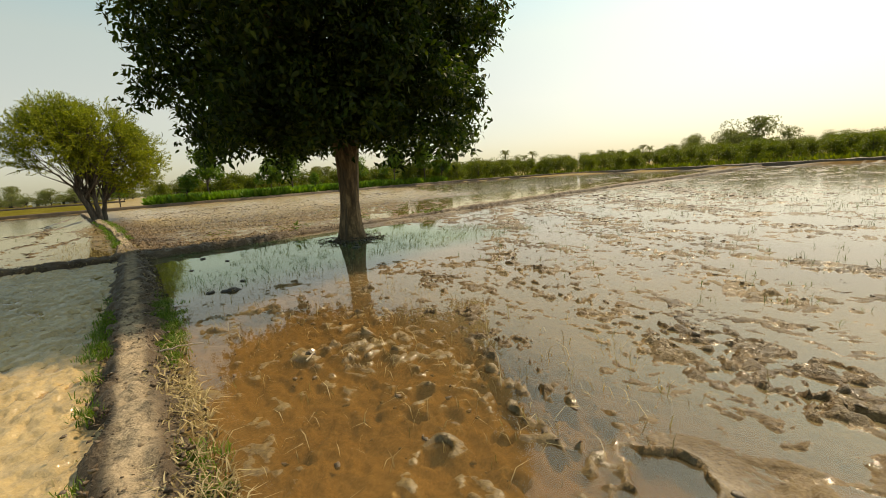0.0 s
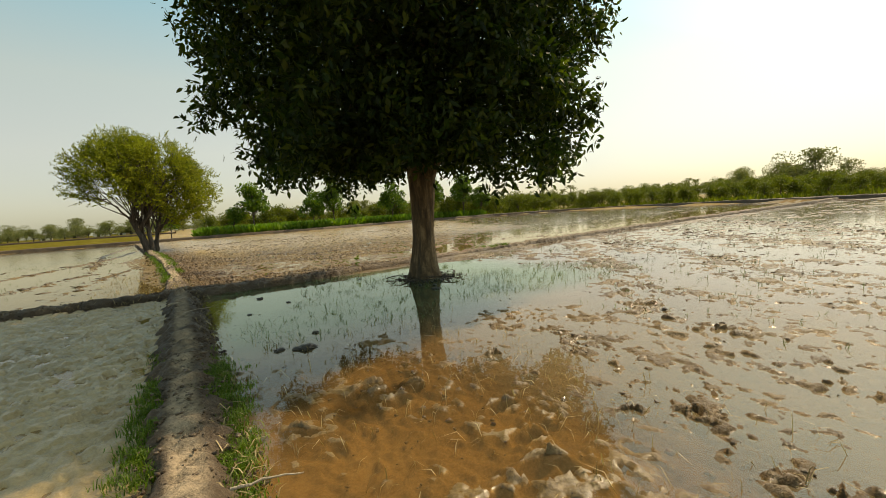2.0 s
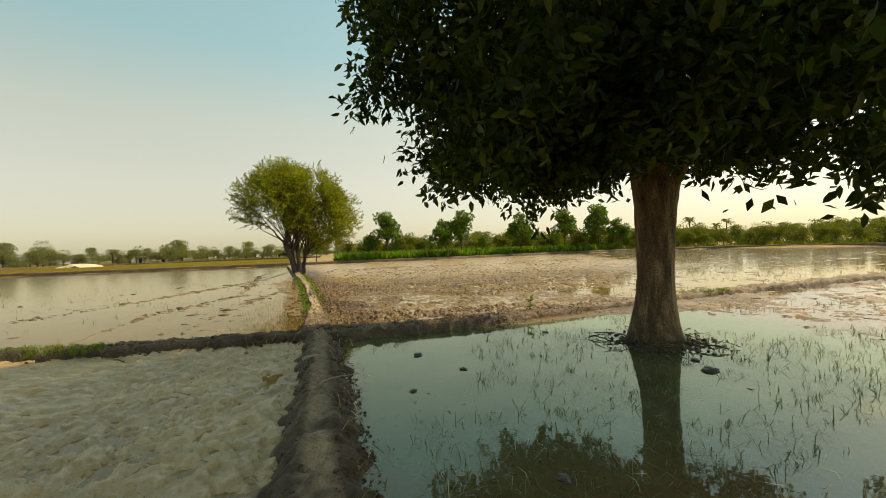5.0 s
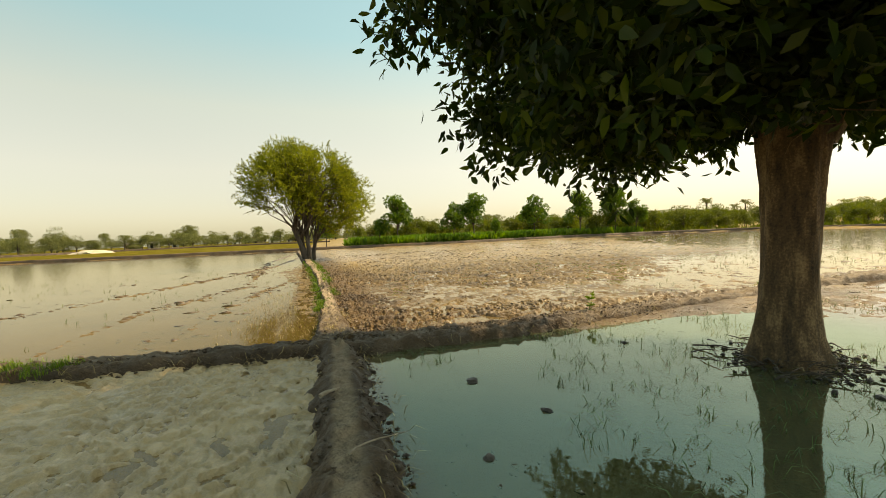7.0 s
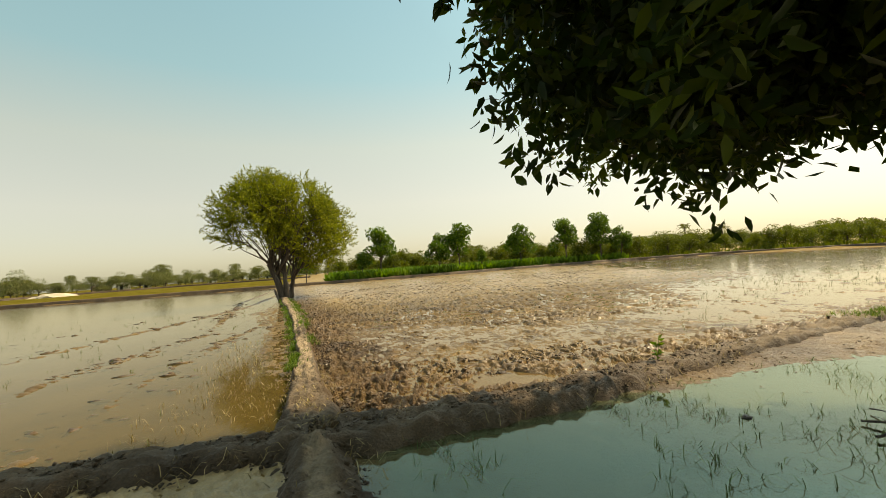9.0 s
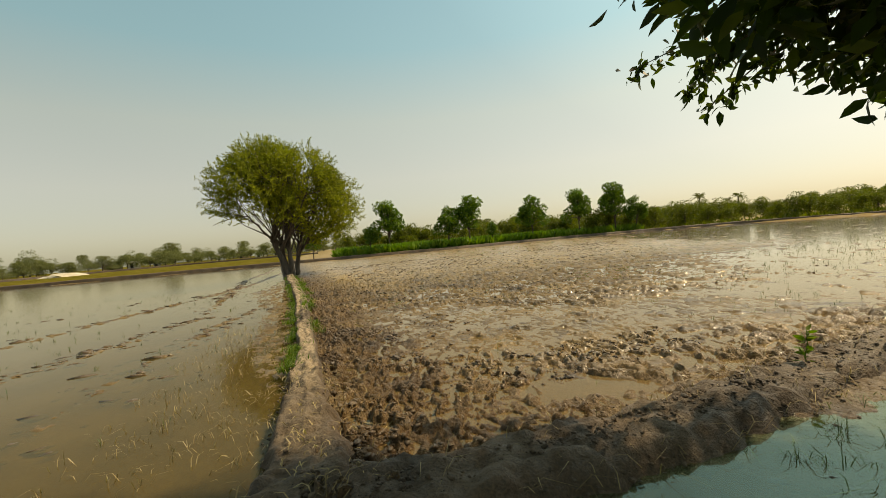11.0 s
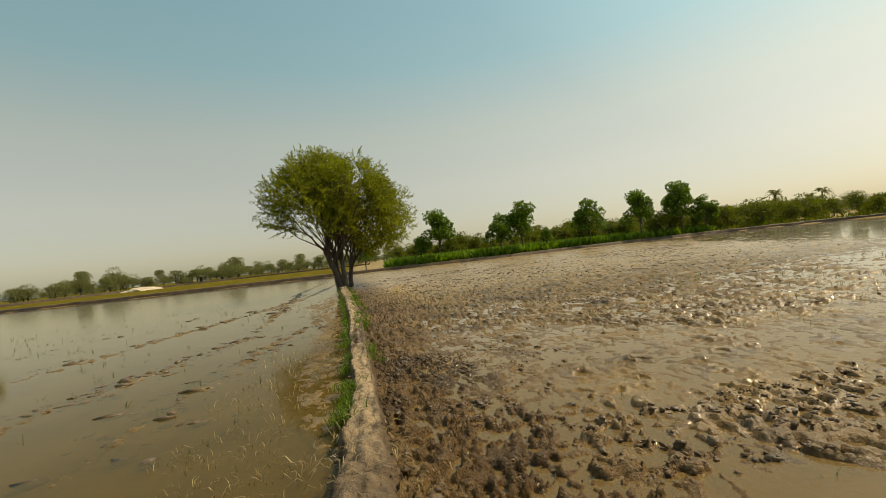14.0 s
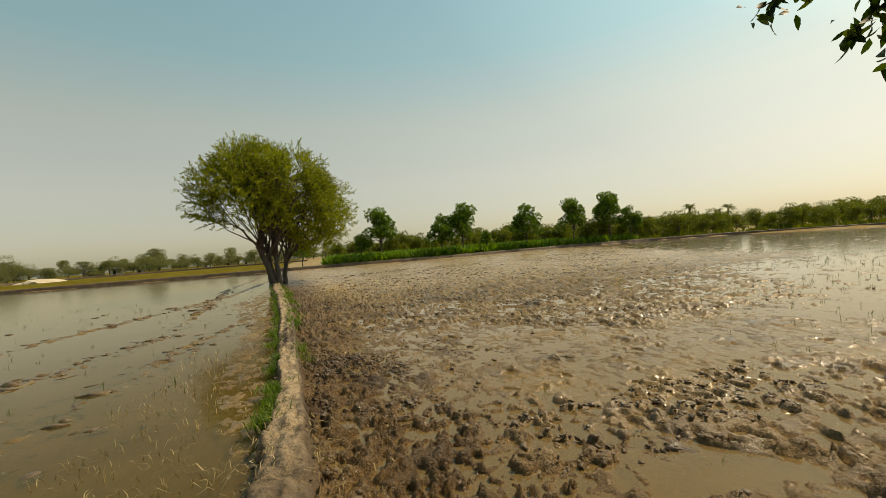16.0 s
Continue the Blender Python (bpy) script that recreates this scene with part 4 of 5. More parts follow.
def feathery_tree(name, x, y, z, label, seed, stems, lobes, n, under=2.2):
    """An acacia: leaning stems that fork into many limbs, and an airy crown of feathery sprays. lobes: centre and radii of each swell of the crown."""
    rng = np.random.default_rng(seed)
    tree = thing(name, x, y, z, label, "tree")
    lobes = np.array(lobes, float)
    share = np.prod(lobes[:, 3:], axis=1) ** 0.8
    share = share / share.sum()
    for k, (bx, by, tx, ty, fork, r) in enumerate(stems):
        line = bend((bx, by, -0.15), (tx, ty, fork), rng, 9, 0.0, 0.1)
        tubes = [tube(line, np.linspace(r, r * 0.6, 9), 10, 0.14, seed + k)]
        for m in range(15):
            c = lobes[rng.choice(len(lobes), p=share)]
            d = unit(rng.normal(size=3) + [0, 0, 0.45])
            e = c[:3] + d * c[3:] * rng.uniform(0.55, 0.92)
            e[2] = max(e[2], under + 1.3)
            i = rng.integers(5, 9)
            limb = bend(line[i], e, rng, 8, -0.06, 0.1)
            tubes.append(tube(limb, np.linspace(r * 0.36, 0.01, 8), 6, 0.1, seed + k))
            for _ in range(3):
                j = rng.integers(3, 7)
                tip = limb[j] + (e - limb[j]) * 0.7 + rng.normal(size=3) * 0.6
                tubes.append(tube(bend(limb[j], tip, rng, 5, 0.0, 0.12), np.linspace(r * 0.16, 0.008, 5), 5))
        part_mesh("stem", mesh_np("stem", *joined(tubes), True), BARK_DARK, tree)
    which = lobes[rng.choice(len(lobes), n, p=share)]
    d = unit(rng.normal(size=(n, 3)) + [0, 0, 0.12])
    lump = 0.66 + 0.72 * fbm(d[:, 0] * 2.6 + which[:, 0] + 7, d[:, 1] * 2.6 + d[:, 2] * 3.4 + which[:, 2], seed, 3)
    base = which[:, :3] + d * which[:, 3:] * (lump * rng.uniform(0.2, 1.0, n) ** 0.42)[:, None]
    gap = fbm(base[:, 0] * 1.1 + base[:, 2] * 0.9, base[:, 1] * 1.1 - base[:, 2] * 0.7, seed + 3, 3)
    mid = lobes[0]
    base = base[(base[:, 2] > under + 0.48 * np.maximum(0, np.hypot(base[:, 0] - 0.5 * mid[0], base[:, 1] - 0.5 * mid[1]) - 1.0)) & (gap > 0.47)]
    root = np.array([0.3 * mid[0], 0.3 * mid[1], under * 0.9])
    spray = unit(unit(base - root) * [1, 1, 0.7] + rng.normal(size=base.shape) * 0.55)
    per, long = 14, 0.5
    t = np.tile(np.linspace(0.05, long, per), len(base))[:, None]
    flat = unit(np.cross(spray, rng.normal(size=spray.shape)))
    sign = np.tile(np.where(np.arange(per) % 2, 1.0, -1.0), len(base))[:, None]
    foot = np.repeat(base, per, 0) + np.repeat(spray, per, 0) * t
    aim = np.repeat(spray, per, 0) * 0.75 + np.repeat(flat, per, 0) * sign * 0.8 + rng.normal(size=foot.shape) * 0.25
    ln = rng.uniform(0.1, 0.17, len(foot))
    part_mesh("crown", leaf_mesh("crown", foot, aim, ln, ln * 0.38, rng, False), LEAF_ACACIA, tree, "airy yellow-green feathery crown")
    part_mesh("twig_work", leaf_mesh("twig_work", (base - spray * 0.25)[::4], spray[::4], np.full(len(base[::4]), long + 0.25), np.full(len(base[::4]), 0.014), rng, False), BARK_DARK, tree, "fine dark twigs")["kind"] = "stuff"
    return tree


VR = (0.73, 0.68)  # across, as one looks along the narrow bund


def off(x, y, w, d=0.0):
    return x + VR[0] * w - VR[1] * d, y + VR[1] * w + VR[0] * d


TX, TY = -23.8, 27.75
feathery_tree("acacia_tree", TX, TY, 0.15, "feathery yellow-green acacia with leaning dark stems on a bund", 31,
              [(0, 0, *off(0, 0, -0.8), 2.2, 0.2), (0.12, 0.1, *off(0, 0, 0.1, 0.2), 2.4, 0.17), (-0.1, 0.15, *off(0, 0, -0.35, 0.5), 2.0, 0.13)],
              [(*off(0, 0, -1.05), 4.95, 2.95, 2.95, 2.75), (*off(0, 0, 0.8, 0.3), 5.15, 2.5, 2.5, 2.45), (*off(0, 0, -0.1, 0.1), 5.6, 2.3, 2.3, 2.0)], 9600, 2.8)
feathery_tree("acacia_tree", *off(TX, TY, 0.5, 2.2), 0.15, "smaller feathery acacia with one straight dark stem on a bund", 37,
              [(0, 0, *off(0, 0, 0.3), 2.0, 0.17)], [(*off(0, 0, 1.65), 4.15, 2.6, 2.6, 2.3)], 4400, 1.6)
feathery_tree("acacia_tree", -49.0, 16.5, 0.0, "feathery acacia at the rim of the flooded paddy", 43, [(0, 0, 0.3, 0.4, 2.0, 0.18), (0.1, 0.05, -0.6, -0.3, 2.0, 0.13)], [(0.2, 0.2, 4.3, 3.1, 3.1, 2.2)], 2200)


def clump_tree(name, seed, trunk_h, height, radius, mat, bark_mat, n, leaf, label, blobs=7, trunk_r=0.12, puff=(0.35, 0.58)):
    """A small tree of leafy clumps; built at the origin."""
    rng = np.random.default_rng(seed)
    tree = thing(name, 0, 0, 0, label, "tree")
    cen = [(0, 0, trunk_h + (height - trunk_h) * 0.5)]
    for k in range(blobs):
        a = rng.uniform(0, 2 * math.pi)
        zz = rng.uniform(trunk_h * 0.95, height * 0.86)
        rr = radius * rng.uniform(0.3, 0.72) * (1.15 - 0.55 * (zz - trunk_h) / (height - trunk_h))
        cen.append((rr * math.cos(a), rr * math.sin(a), zz))
    cen.append((0, 0, height * 0.86))
    tubes = [tube(bend((0, 0, -0.3), (0, 0, height * 0.75), rng, 8, 0, 0.05), np.linspace(trunk_r, trunk_r * 0.25, 8), 8, 0.1, seed)]
    for c in cen[1:]:
        tubes.append(tube(bend((0, 0, min(trunk_h, c[2]) * rng.uniform(0.75, 1.0)), c, rng, 5, 0.05, 0.1), np.linspace(trunk_r * 0.45, 0.015, 5), 5, 0.1, seed))
    part_mesh("trunk", mesh_np("trunk", *joined(tubes), True), bark_mat, tree)
    cen = np.array(cen)
    size = radius * rng.uniform(*puff, len(cen))
    which = rng.integers(0, len(cen), n)
    d = unit(rng.normal(size=(n, 3)))
    p = cen[which] + d * (size[which] * rng.uniform(0.25, 1.0, n) ** 0.5)[:, None] * [1, 1, 0.8]
    aim = d * 0.7 + rng.normal(size=(n, 3)) * 0.6 + [0, 0, -0.15]
    ln = leaf * rng.uniform(0.6, 1.25, n)
    part_mesh("crown", leaf_mesh("crown", p, aim, ln, ln * 0.62, rng, False), mat, tree)
    return tree


def put(proto, x, y, size=1.0, turn=0.0, stretch=1.0, used=set()):
    """Sets a built plant or a copy of it on the ground."""
    m = pose(x, y, float(ground_z(x, y)) - 0.03, 0, 0, turn)
    ob = proto if proto not in used else copy_thing(proto, m)
    used.add(proto)
    ob.matrix_world = m @ Matrix.Diagonal((size, size, size * stretch, 1))
    return ob


# young trees along the crop field
EYE2 = (-7.0, 9.35)
ROW = [clump_tree("young_tree", 50 + k, 2.9, 7.9, 2.7, LEAF_ROW, BARK_DARK, 4200, 0.34, "young tree with tiered green crown beside the crop", 20, 0.13, (0.22, 0.4)) for k in range(3)]
for k, (wx, wy, dist, size, proto) in enumerate([(-0.521, 0.854, 57.3, 0.508, 0), (-0.479, 0.878, 57.4, 0.972, 1), (-0.346, 0.938, 58.6, 0.792, 2), (-0.298, 0.955, 59.8, 0.971, 0), (-0.245, 0.97, 61.5, 0.433, 1), (-0.151, 0.989, 65.1, 0.924, 2), (-0.044, 0.999, 70.1, 1.006, 1), (0.032, 0.999, 73.6, 1.095, 0), (0.075, 0.997, 75.9, 0.776, 2), (-0.63, 0.776, 58.0, 0.58, 2)]):
    put(ROW[proto], EYE2[0] + wx * dist, EYE2[1] + wy * dist, size, 70 * k)

# orchard along the far right edge
rng = np.random.default_rng(90)
ORCH = [clump_tree("orchard_tree", 70 + k, 0.9, 3.2, 1.9, LEAF_ORCHARD, BARK_DARK, 2000, 0.23, "low rounded orchard tree with light green leaves", 7, 0.07) for k in range(4)]
line = np.array(EDGE[6:15], float)
run = np.r_[0, np.cumsum(np.hypot(*np.diff(line, axis=0).T))]
k = 0
for depth in (3.5, 7.5, 12, 18, 26, 38):
    for s in np.arange(6, run[-1] - 25, 3.4 + depth * 0.05):
        px, py = (np.interp(s, run, line[:, m]) for m in (0, 1))
        qx, qy = (np.interp(s + 0.5, run, line[:, m]) for m in (0, 1))
        tx, ty = (qx - px) / 0.5, (qy - py) / 0.5
        x, y = px - ty * depth + rng.normal(0, 0.7), py + tx * depth + rng.normal(0, 0.7)
        put(ORCH[k % 4], x, y, rng.uniform(0.8, 1.2) * (1 + depth * 0.008) * np.interp(s, [0, 28, 60, 77, 110], [1.15, 0.95, 0.72, 0.66, 0.5]), rng.uniform(0, 360))
        k += 1

# shrubs and trees past the green crop
line = np.array(EDGE[2:8], float)
run = np.r_[0, np.cumsum(np.hypot(*np.diff(line, axis=0).T))]
for depth in (27, 34, 44):
    for s in np.arange(47, run[-1], 4.0):
        px, py = (np.interp(s, run, line[:, m]) for m in (0, 1))
        qx, qy = (np.interp(s + 0.5, run, line[:, m]) for m in (0, 1))
        tx, ty = (qx - px) / 0.5, (qy - py) / 0.5
        put(ORCH[k % 4], px - ty * depth + rng.normal(0, 1.5), py + tx * depth + rng.normal(0, 1.5), rng.uniform(0.8, 1.5), rng.uniform(0, 360))
        k += 1
# distant trees and groves, the haze painted into their leaf colour
FAR = [clump_tree("distant_tree", 110 + k, 1.6, 8.0, 4.4, LEAF_HAZED, BARK_DARK, 3600, 0.36, "distant green tree with wide crown, haze put into its leaf colour", 9, 0.22) for k in range(3)]
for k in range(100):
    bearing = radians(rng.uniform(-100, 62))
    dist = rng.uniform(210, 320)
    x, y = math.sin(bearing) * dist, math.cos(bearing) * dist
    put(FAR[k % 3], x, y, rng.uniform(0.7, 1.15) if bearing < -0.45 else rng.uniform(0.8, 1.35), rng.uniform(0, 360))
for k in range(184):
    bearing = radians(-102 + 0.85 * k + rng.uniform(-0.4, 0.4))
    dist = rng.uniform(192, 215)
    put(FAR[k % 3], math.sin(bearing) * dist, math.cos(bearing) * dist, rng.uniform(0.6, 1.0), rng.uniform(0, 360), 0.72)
for k in range(16):
    bearing, dist = radians(4 + 0.75 * k), rng.uniform(86, 104)
    put(ORCH[k % 4], EYE2[0] + math.sin(bearing) * dist, EYE2[1] + math.cos(bearing) * dist, rng.uniform(0.9, 1.3), rng.uniform(0, 360))
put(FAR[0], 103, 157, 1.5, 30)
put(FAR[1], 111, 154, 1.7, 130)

# ---------------------------------------------------------------- loose mud, grass, seedlings, straw
def scattered_lumps(name, x, y, z, size, rng, mat, label, category="mud clods", along=None):
    """Many small broken clods in one mesh."""
    g = (1 + 5**0.5) / 2
    ico = unit(np.array([(-1, g, 0), (1, g, 0), (-1, -g, 0), (1, -g, 0), (0, -1, g), (0, 1, g), (0, -1, -g), (0, 1, -g), (g, 0, -1), (g, 0, 1), (-g, 0, -1), (-g, 0, 1)], float))
    tri = np.array([(0, 11, 5), (0, 5, 1), (0, 1, 7), (0, 7, 10), (0, 10, 11), (1, 5, 9), (5, 11, 4), (11, 10, 2), (10, 7, 6), (7, 1, 8), (3, 9, 4), (3, 4, 2), (3, 2, 6), (3, 6, 8), (3, 8, 9), (4, 9, 5), (2, 4, 11), (6, 2, 10), (8, 6, 7), (9, 8, 1)])
    n = len(x)
    v = ico[None] * rng.uniform(0.25, 1.6, (n, 12, 1)) * (size[:, None, None] * rng.uniform(0.6, 1.4, (n, 1, 3)) * [1, 1, 0.6])
    a = rng.uniform(0, 2 * math.pi, n)
    if along is not None:
        v, a = v * [2.6, 1, 1], along + rng.normal(0, 0.35, n)
    ca, sa_ = np.cos(a)[:, None], np.sin(a)[:, None]
    v = np.stack([v[..., 0] * ca - v[..., 1] * sa_, v[..., 0] * sa_ + v[..., 1] * ca, v[..., 2]], -1) + np.stack([x, y, z], -1)[:, None]
    me = mesh_np(name, v.reshape(-1, 3), (np.arange(n)[:, None, None] * 12 + tri[None]).reshape(-1, 3))
    return tagged(part_mesh(name, me, mat), label, category, kind="stuff")


def blades(name, x, y, z, height, width, lean, rng, mat, label, category, parent=None):
    """Many curved blades in one mesh."""
    n = len(x)
    a = rng.uniform(0, 2 * math.pi, n)
    out = np.stack([np.cos(a), np.sin(a), 0 * a], -1)
    b = a + math.pi / 2 + rng.normal(0, 0.4, n)
    side = np.stack([np.cos(b), np.sin(b), 0 * b], -1) * (width * 0.5)[:, None]
    p = np.stack([x, y, z], -1)
    le, up = (height * lean)[:, None], np.array([0, 0, 1.0])
    mid = p + out * le * 0.3 + up * (height * 0.6)[:, None]
    tip = p + out * le + up * (height * np.clip(1 - 0.35 * lean, 0.1, 1))[:, None]
    v = np.stack([p - side, p + side, mid - side * 0.8, mid + side * 0.8, tip], 1)
    tri = np.array([(0, 1, 3), (0, 3, 2), (2, 3, 4)])
    me = mesh_np(name, v.reshape(-1, 3), (np.arange(n)[:, None, None] * 5 + tri[None]).reshape(-1, 3))
    ob = part_mesh(name, me, mat, parent, label if parent else "")
    return ob if parent else tagged(ob, label, category, kind="stuff")


def spread(rng, n, u0, u1, v0, v1):
    u, v = rng.uniform(u0, u1, n), rng.uniform(v0, v1, n)
    return u, v


def tufts(u, v, per, rng, radius):
    """Foot points of blades bunched round plan points."""
    uu, vv = np.repeat(u, per) + rng.normal(0, radius, len(u) * per), np.repeat(v, per) + rng.normal(0, radius, len(u) * per)
    return xy(uu, vv)


rng = np.random.default_rng(400)
# clods in the ploughed field and along the trodden bands
us, vs = [], []
for n, (u0, u1, v0, v1) in ((4200, (13.0, 18.0, 0.3, 1.5)), (2200, (13.0, 26, 0.0, 2.6)), (1500, (13.9, 15.0, 1.5, 5.0)), (3600, (17, 34, -1.0, 14)), (300, (13.3, 14.4, 5, 11))):
    u, v = spread(rng, n, u0, u1, v0, v1)
    if u1 > 30:  # lines left by the plough
        u = np.round((u + 0.12 * v) / 0.8) * 0.8 - 0.12 * v + rng.normal(0, 0.12, n)
    us.append(u)
    vs.append(v)
u, v = np.concatenate(us), np.concatenate(vs)
keep = (fbm(u * 1.1, v * 1.6, 91, 3) > 0.46) & (v > path_v(u) + 0.26) & (u > cross_u(v) + 0.2) & (ground_z(*xy(u, v)) > -0.012)
u, v = u[keep], v[keep]
x, y = xy(u, v)
size = 0.007 + 0.026 * rng.random(len(u)) ** 3.0 + 0.0006 * (u - 13)
scattered_lumps("ploughed_clods", x, y, ground_z(x, y) + size * 0.1, size, rng, CRUMB, "small wet brown clods broken up by ploughing")
# ridges of turned mud left in rows farther out
n = 9000
u = 16.4 + 28 * rng.random(n) ** 1.3
v = rng.uniform(-1.2, 6, n) + rng.random(n) * (u - 14) * 1.2
u = np.round((u + 0.12 * v) / 0.8) * 0.8 - 0.12 * v + rng.normal(0, 0.14, n)
keep = (fbm(u * 0.5, v * 0.35, 95, 3) > 0.43) & (v > path_v(u) + 0.5) & (u > furrow_u(v)) & (v < 11.4 + 0.6 * (u - 18) + rng.normal(0, 0.5, n))
u, v = u[keep], v[keep]
x, y = xy(u, v)
size = (0.007 + 0.0011 * (u - 13)) * rng.uniform(0.5, 1.5, len(u))
scattered_lumps("furrow_ridges", x, y, np.maximum(ground_z(x, y), -0.01), size, rng, CRUMB, "low wet ridges of turned mud in rows across the paddy", along=0.669)
us, vs = [], []
for n, u0, v0, u1, v1, sp in ((260, 18, -7.6, 33, -3.2, 0.22), (260, 18, -4.2, 22.6, -2.75, 0.2), (200, 22.6, -2.75, 38, -4.2, 0.25), (220, 17, -2.5, 23, -1.3, 0.22), (60, 15, -6.5, 22, -8, 0.8), (90, 20, -12, 30, -6, 0.9), (60, 13.5, -3, 17, -2, 0.5)):
    k = (np.floor(rng.random(n) * 24) + rng.random(n) * 0.6) / 24
    us.append(u0 + (u1 - u0) * k)
    vs.append(v0 + (v1 - v0) * k + rng.normal(0, sp, n))
u, v = np.concatenate(us), np.concatenate(vs)
x, y = xy(u, v)
size = 0.012 + 0.04 * rng.random(len(u)) ** 2.4
scattered_lumps("paddy_lumps", x, y, np.maximum(ground_z(x, y), -0.012), size, rng, CRUMB, "dark mud lumps along the tracks through the flooded paddy", along=0.9)
us, vs = [], []
for n, u0, v0, u1, v1, sp in ((500, 8.5, 9.0, 2.9, 4.4, 0.4), (260, 2.9, 4.4, 0, 3.8, 0.3), (200, 4.7, 3.67, 0.8, 2.2, 0.2), (160, 6.5, 1.8, 1, 1.4, 0.6), (900, 6.5, 3.4, 0.3, 7.5, 1.3), (140, 7.0, 1.2, 9.5, 1.2, 0.3), (350, 12.2, 3.0, 12.4, 8.5, 0.3), (260, 1.3, 11.3, 4.9, 10.9, 0.12)):
    k = rng.random(n)
    us.append(u0 + (u1 - u0) * k + rng.normal(0, sp, n))
    vs.append(v0 + (v1 - v0) * k + rng.normal(0, sp, n))
u, v = np.concatenate(us), np.concatenate(vs)
keep = (v > path_v(u) + 0.45) & (u < cross_u(v) + 0.3)
u, v = u[keep], v[keep]
x, y = xy(u, v)
size = 0.006 + 0.022 * rng.random(len(u)) ** 3
scattered_lumps("trodden_clods", x, y, np.maximum(ground_z(x, y), -0.012) + size * 0.1, size, rng, CRUMB, "wet clods kicked up round footprints in the paddy")
us, vs = [], []
for n, u0, v0, u1, v1, sp in ((420, 11, 13.5, 2.5, 8.3, 0.4), (380, 12, 18.5, 3.5, 12.8, 0.5), (320, 12.5, 25, 5, 18, 0.7), (240, 6.5, 9.5, 1.0, 5.6, 0.35), (900, 9, 16, 5, 9, 3.0)):
    k = (np.floor(rng.random(n) * 30) + rng.random(n) * 0.55) / 30
    us.append(u0 + (u1 - u0) * k + rng.normal(0, sp, n))
    vs.append(v0 + (v1 - v0) * k + rng.normal(0, sp, n))
u, v = np.concatenate(us), np.concatenate(vs)
keep = (v > 4.6) & (u < cross_u(v) - 0.3) & (np.hypot(u - 10.1, v - 5) > 0.8)
u, v = u[keep], v[keep]
x, y = xy(u, v)
size = (0.005 + 0.0012 * np.hypot(u, v)) * (0.4 + 1.3 * rng.random(len(u)) ** 2)
scattered_lumps("paddy_crumbs", x, y, np.maximum(ground_z(x, y), -0.008), size, rng, CRUMB, "lines of dark mud lumps breaking the thin water", along=0.25)
# crumbly flanks of the bunds
us, vs = [], []
u = rng.uniform(-1, 12.4, 2600)
v = path_v(u) + np.where(rng.random(2600) < 0.5, rng.uniform(0.1, 0.4, 2600), -rng.uniform(0.1, 0.27, 2600))
us.append(u), vs.append(v)
v2 = np.concatenate([rng.uniform(-14, 6, 3600), rng.uniform(-3, 4, 1600)])
u2 = cross_u(v2) + rng.choice([-1, 1], 5200) * rng.uniform(0.0, 0.36, 5200)
us.append(u2), vs.append(v2)
u3 = rng.uniform(12.6, 22, 500)
us.append(u3), vs.append(path_v(u3) + rng.choice([-1, 1], 500) * rng.uniform(0.15, 0.35, 500))
u, v = np.concatenate(us), np.concatenate(vs)
x, y = xy(u, v)
size = 0.006 + 0.017 * rng.random(len(u)) ** 3
gap = np.minimum(np.abs(v - path_v(u)), np.abs(u - cross_u(v)))
scattered_lumps("bund_crumbs", x, y, np.maximum(np.interp(gap, [0.1, 0.17, 0.27, 0.4], [0.16, 0.13, 0.06, 0.0]), ground_z(x, y)) + rng.uniform(-0.01, 0.015, len(x)), size, rng, BUND, "crumbled dark soil on the flanks of the bunds", "soil crumbs")

u = rng.uniform(-1, 7.2, 900)
v = path_v(u) + rng.normal(0, 0.14, 900)
x, y = xy(u, v)
size = 0.006 + 0.016 * rng.random(900) ** 3
scattered_lumps("dry_crumbs", x, y, 0.165 + rng.uniform(-0.01, 0.012, 900), size, rng, CRUMB, "small dry crumbs of soil on the footpath", "soil crumbs")

# rice seedlings
def seedlings(name, n, box, test, label, tall=(0.04, 0.13), lean=(0.1, 1.9)):
    u, v = spread(rng, n, *box)
    keep = test(u, v) & (fbm(u * 0.5, v * 0.5, 7, 2) > 0.36)
    u, v = u[keep], v[keep]
    x, y = tufts(u, v, 3, rng, 0.02)
    h = rng.uniform(*tall, len(x))
    blades(name, x, y, np.full(len(x), -0.03), h + 0.03, np.full(len(x), 0.006) + 0.0001 * np.hypot(x + 5, y - 7), rng.uniform(*lean, len(x)), rng, LEAF_RICE, label, "rice seedlings")


seedlings("pool_seedlings", 1500, (7.0, 12.6, 0.9, 9.0), lambda u, v: (v > path_v(u) + 0.6) & (u < cross_u(v) - 0.35), "young rice seedlings standing in the calm pool by the tree", (0.04, 0.14), (0.4, 2.4))
seedlings("field_seedlings", 2600, (-4, 13.5, 5.0, 26.0), lambda u, v: u < cross_u(v) - 0.4, "thin young rice seedlings across the flooded paddy")
seedlings("east_seedlings", 3000, (13.4, 34.0, 2.0, 26.0), lambda u, v: (u > cross_u(v) + 0.9) & (v > 2.2 + 0.12 * (u - 14)), "thin rice seedlings in the wet part of the ploughed field")
seedlings("west_seedlings", 600, (13.4, 34.0, -16.0, -1.0), lambda u, v: u > cross_u(v) + 0.5, "sparse rice seedlings in the flooded paddy")

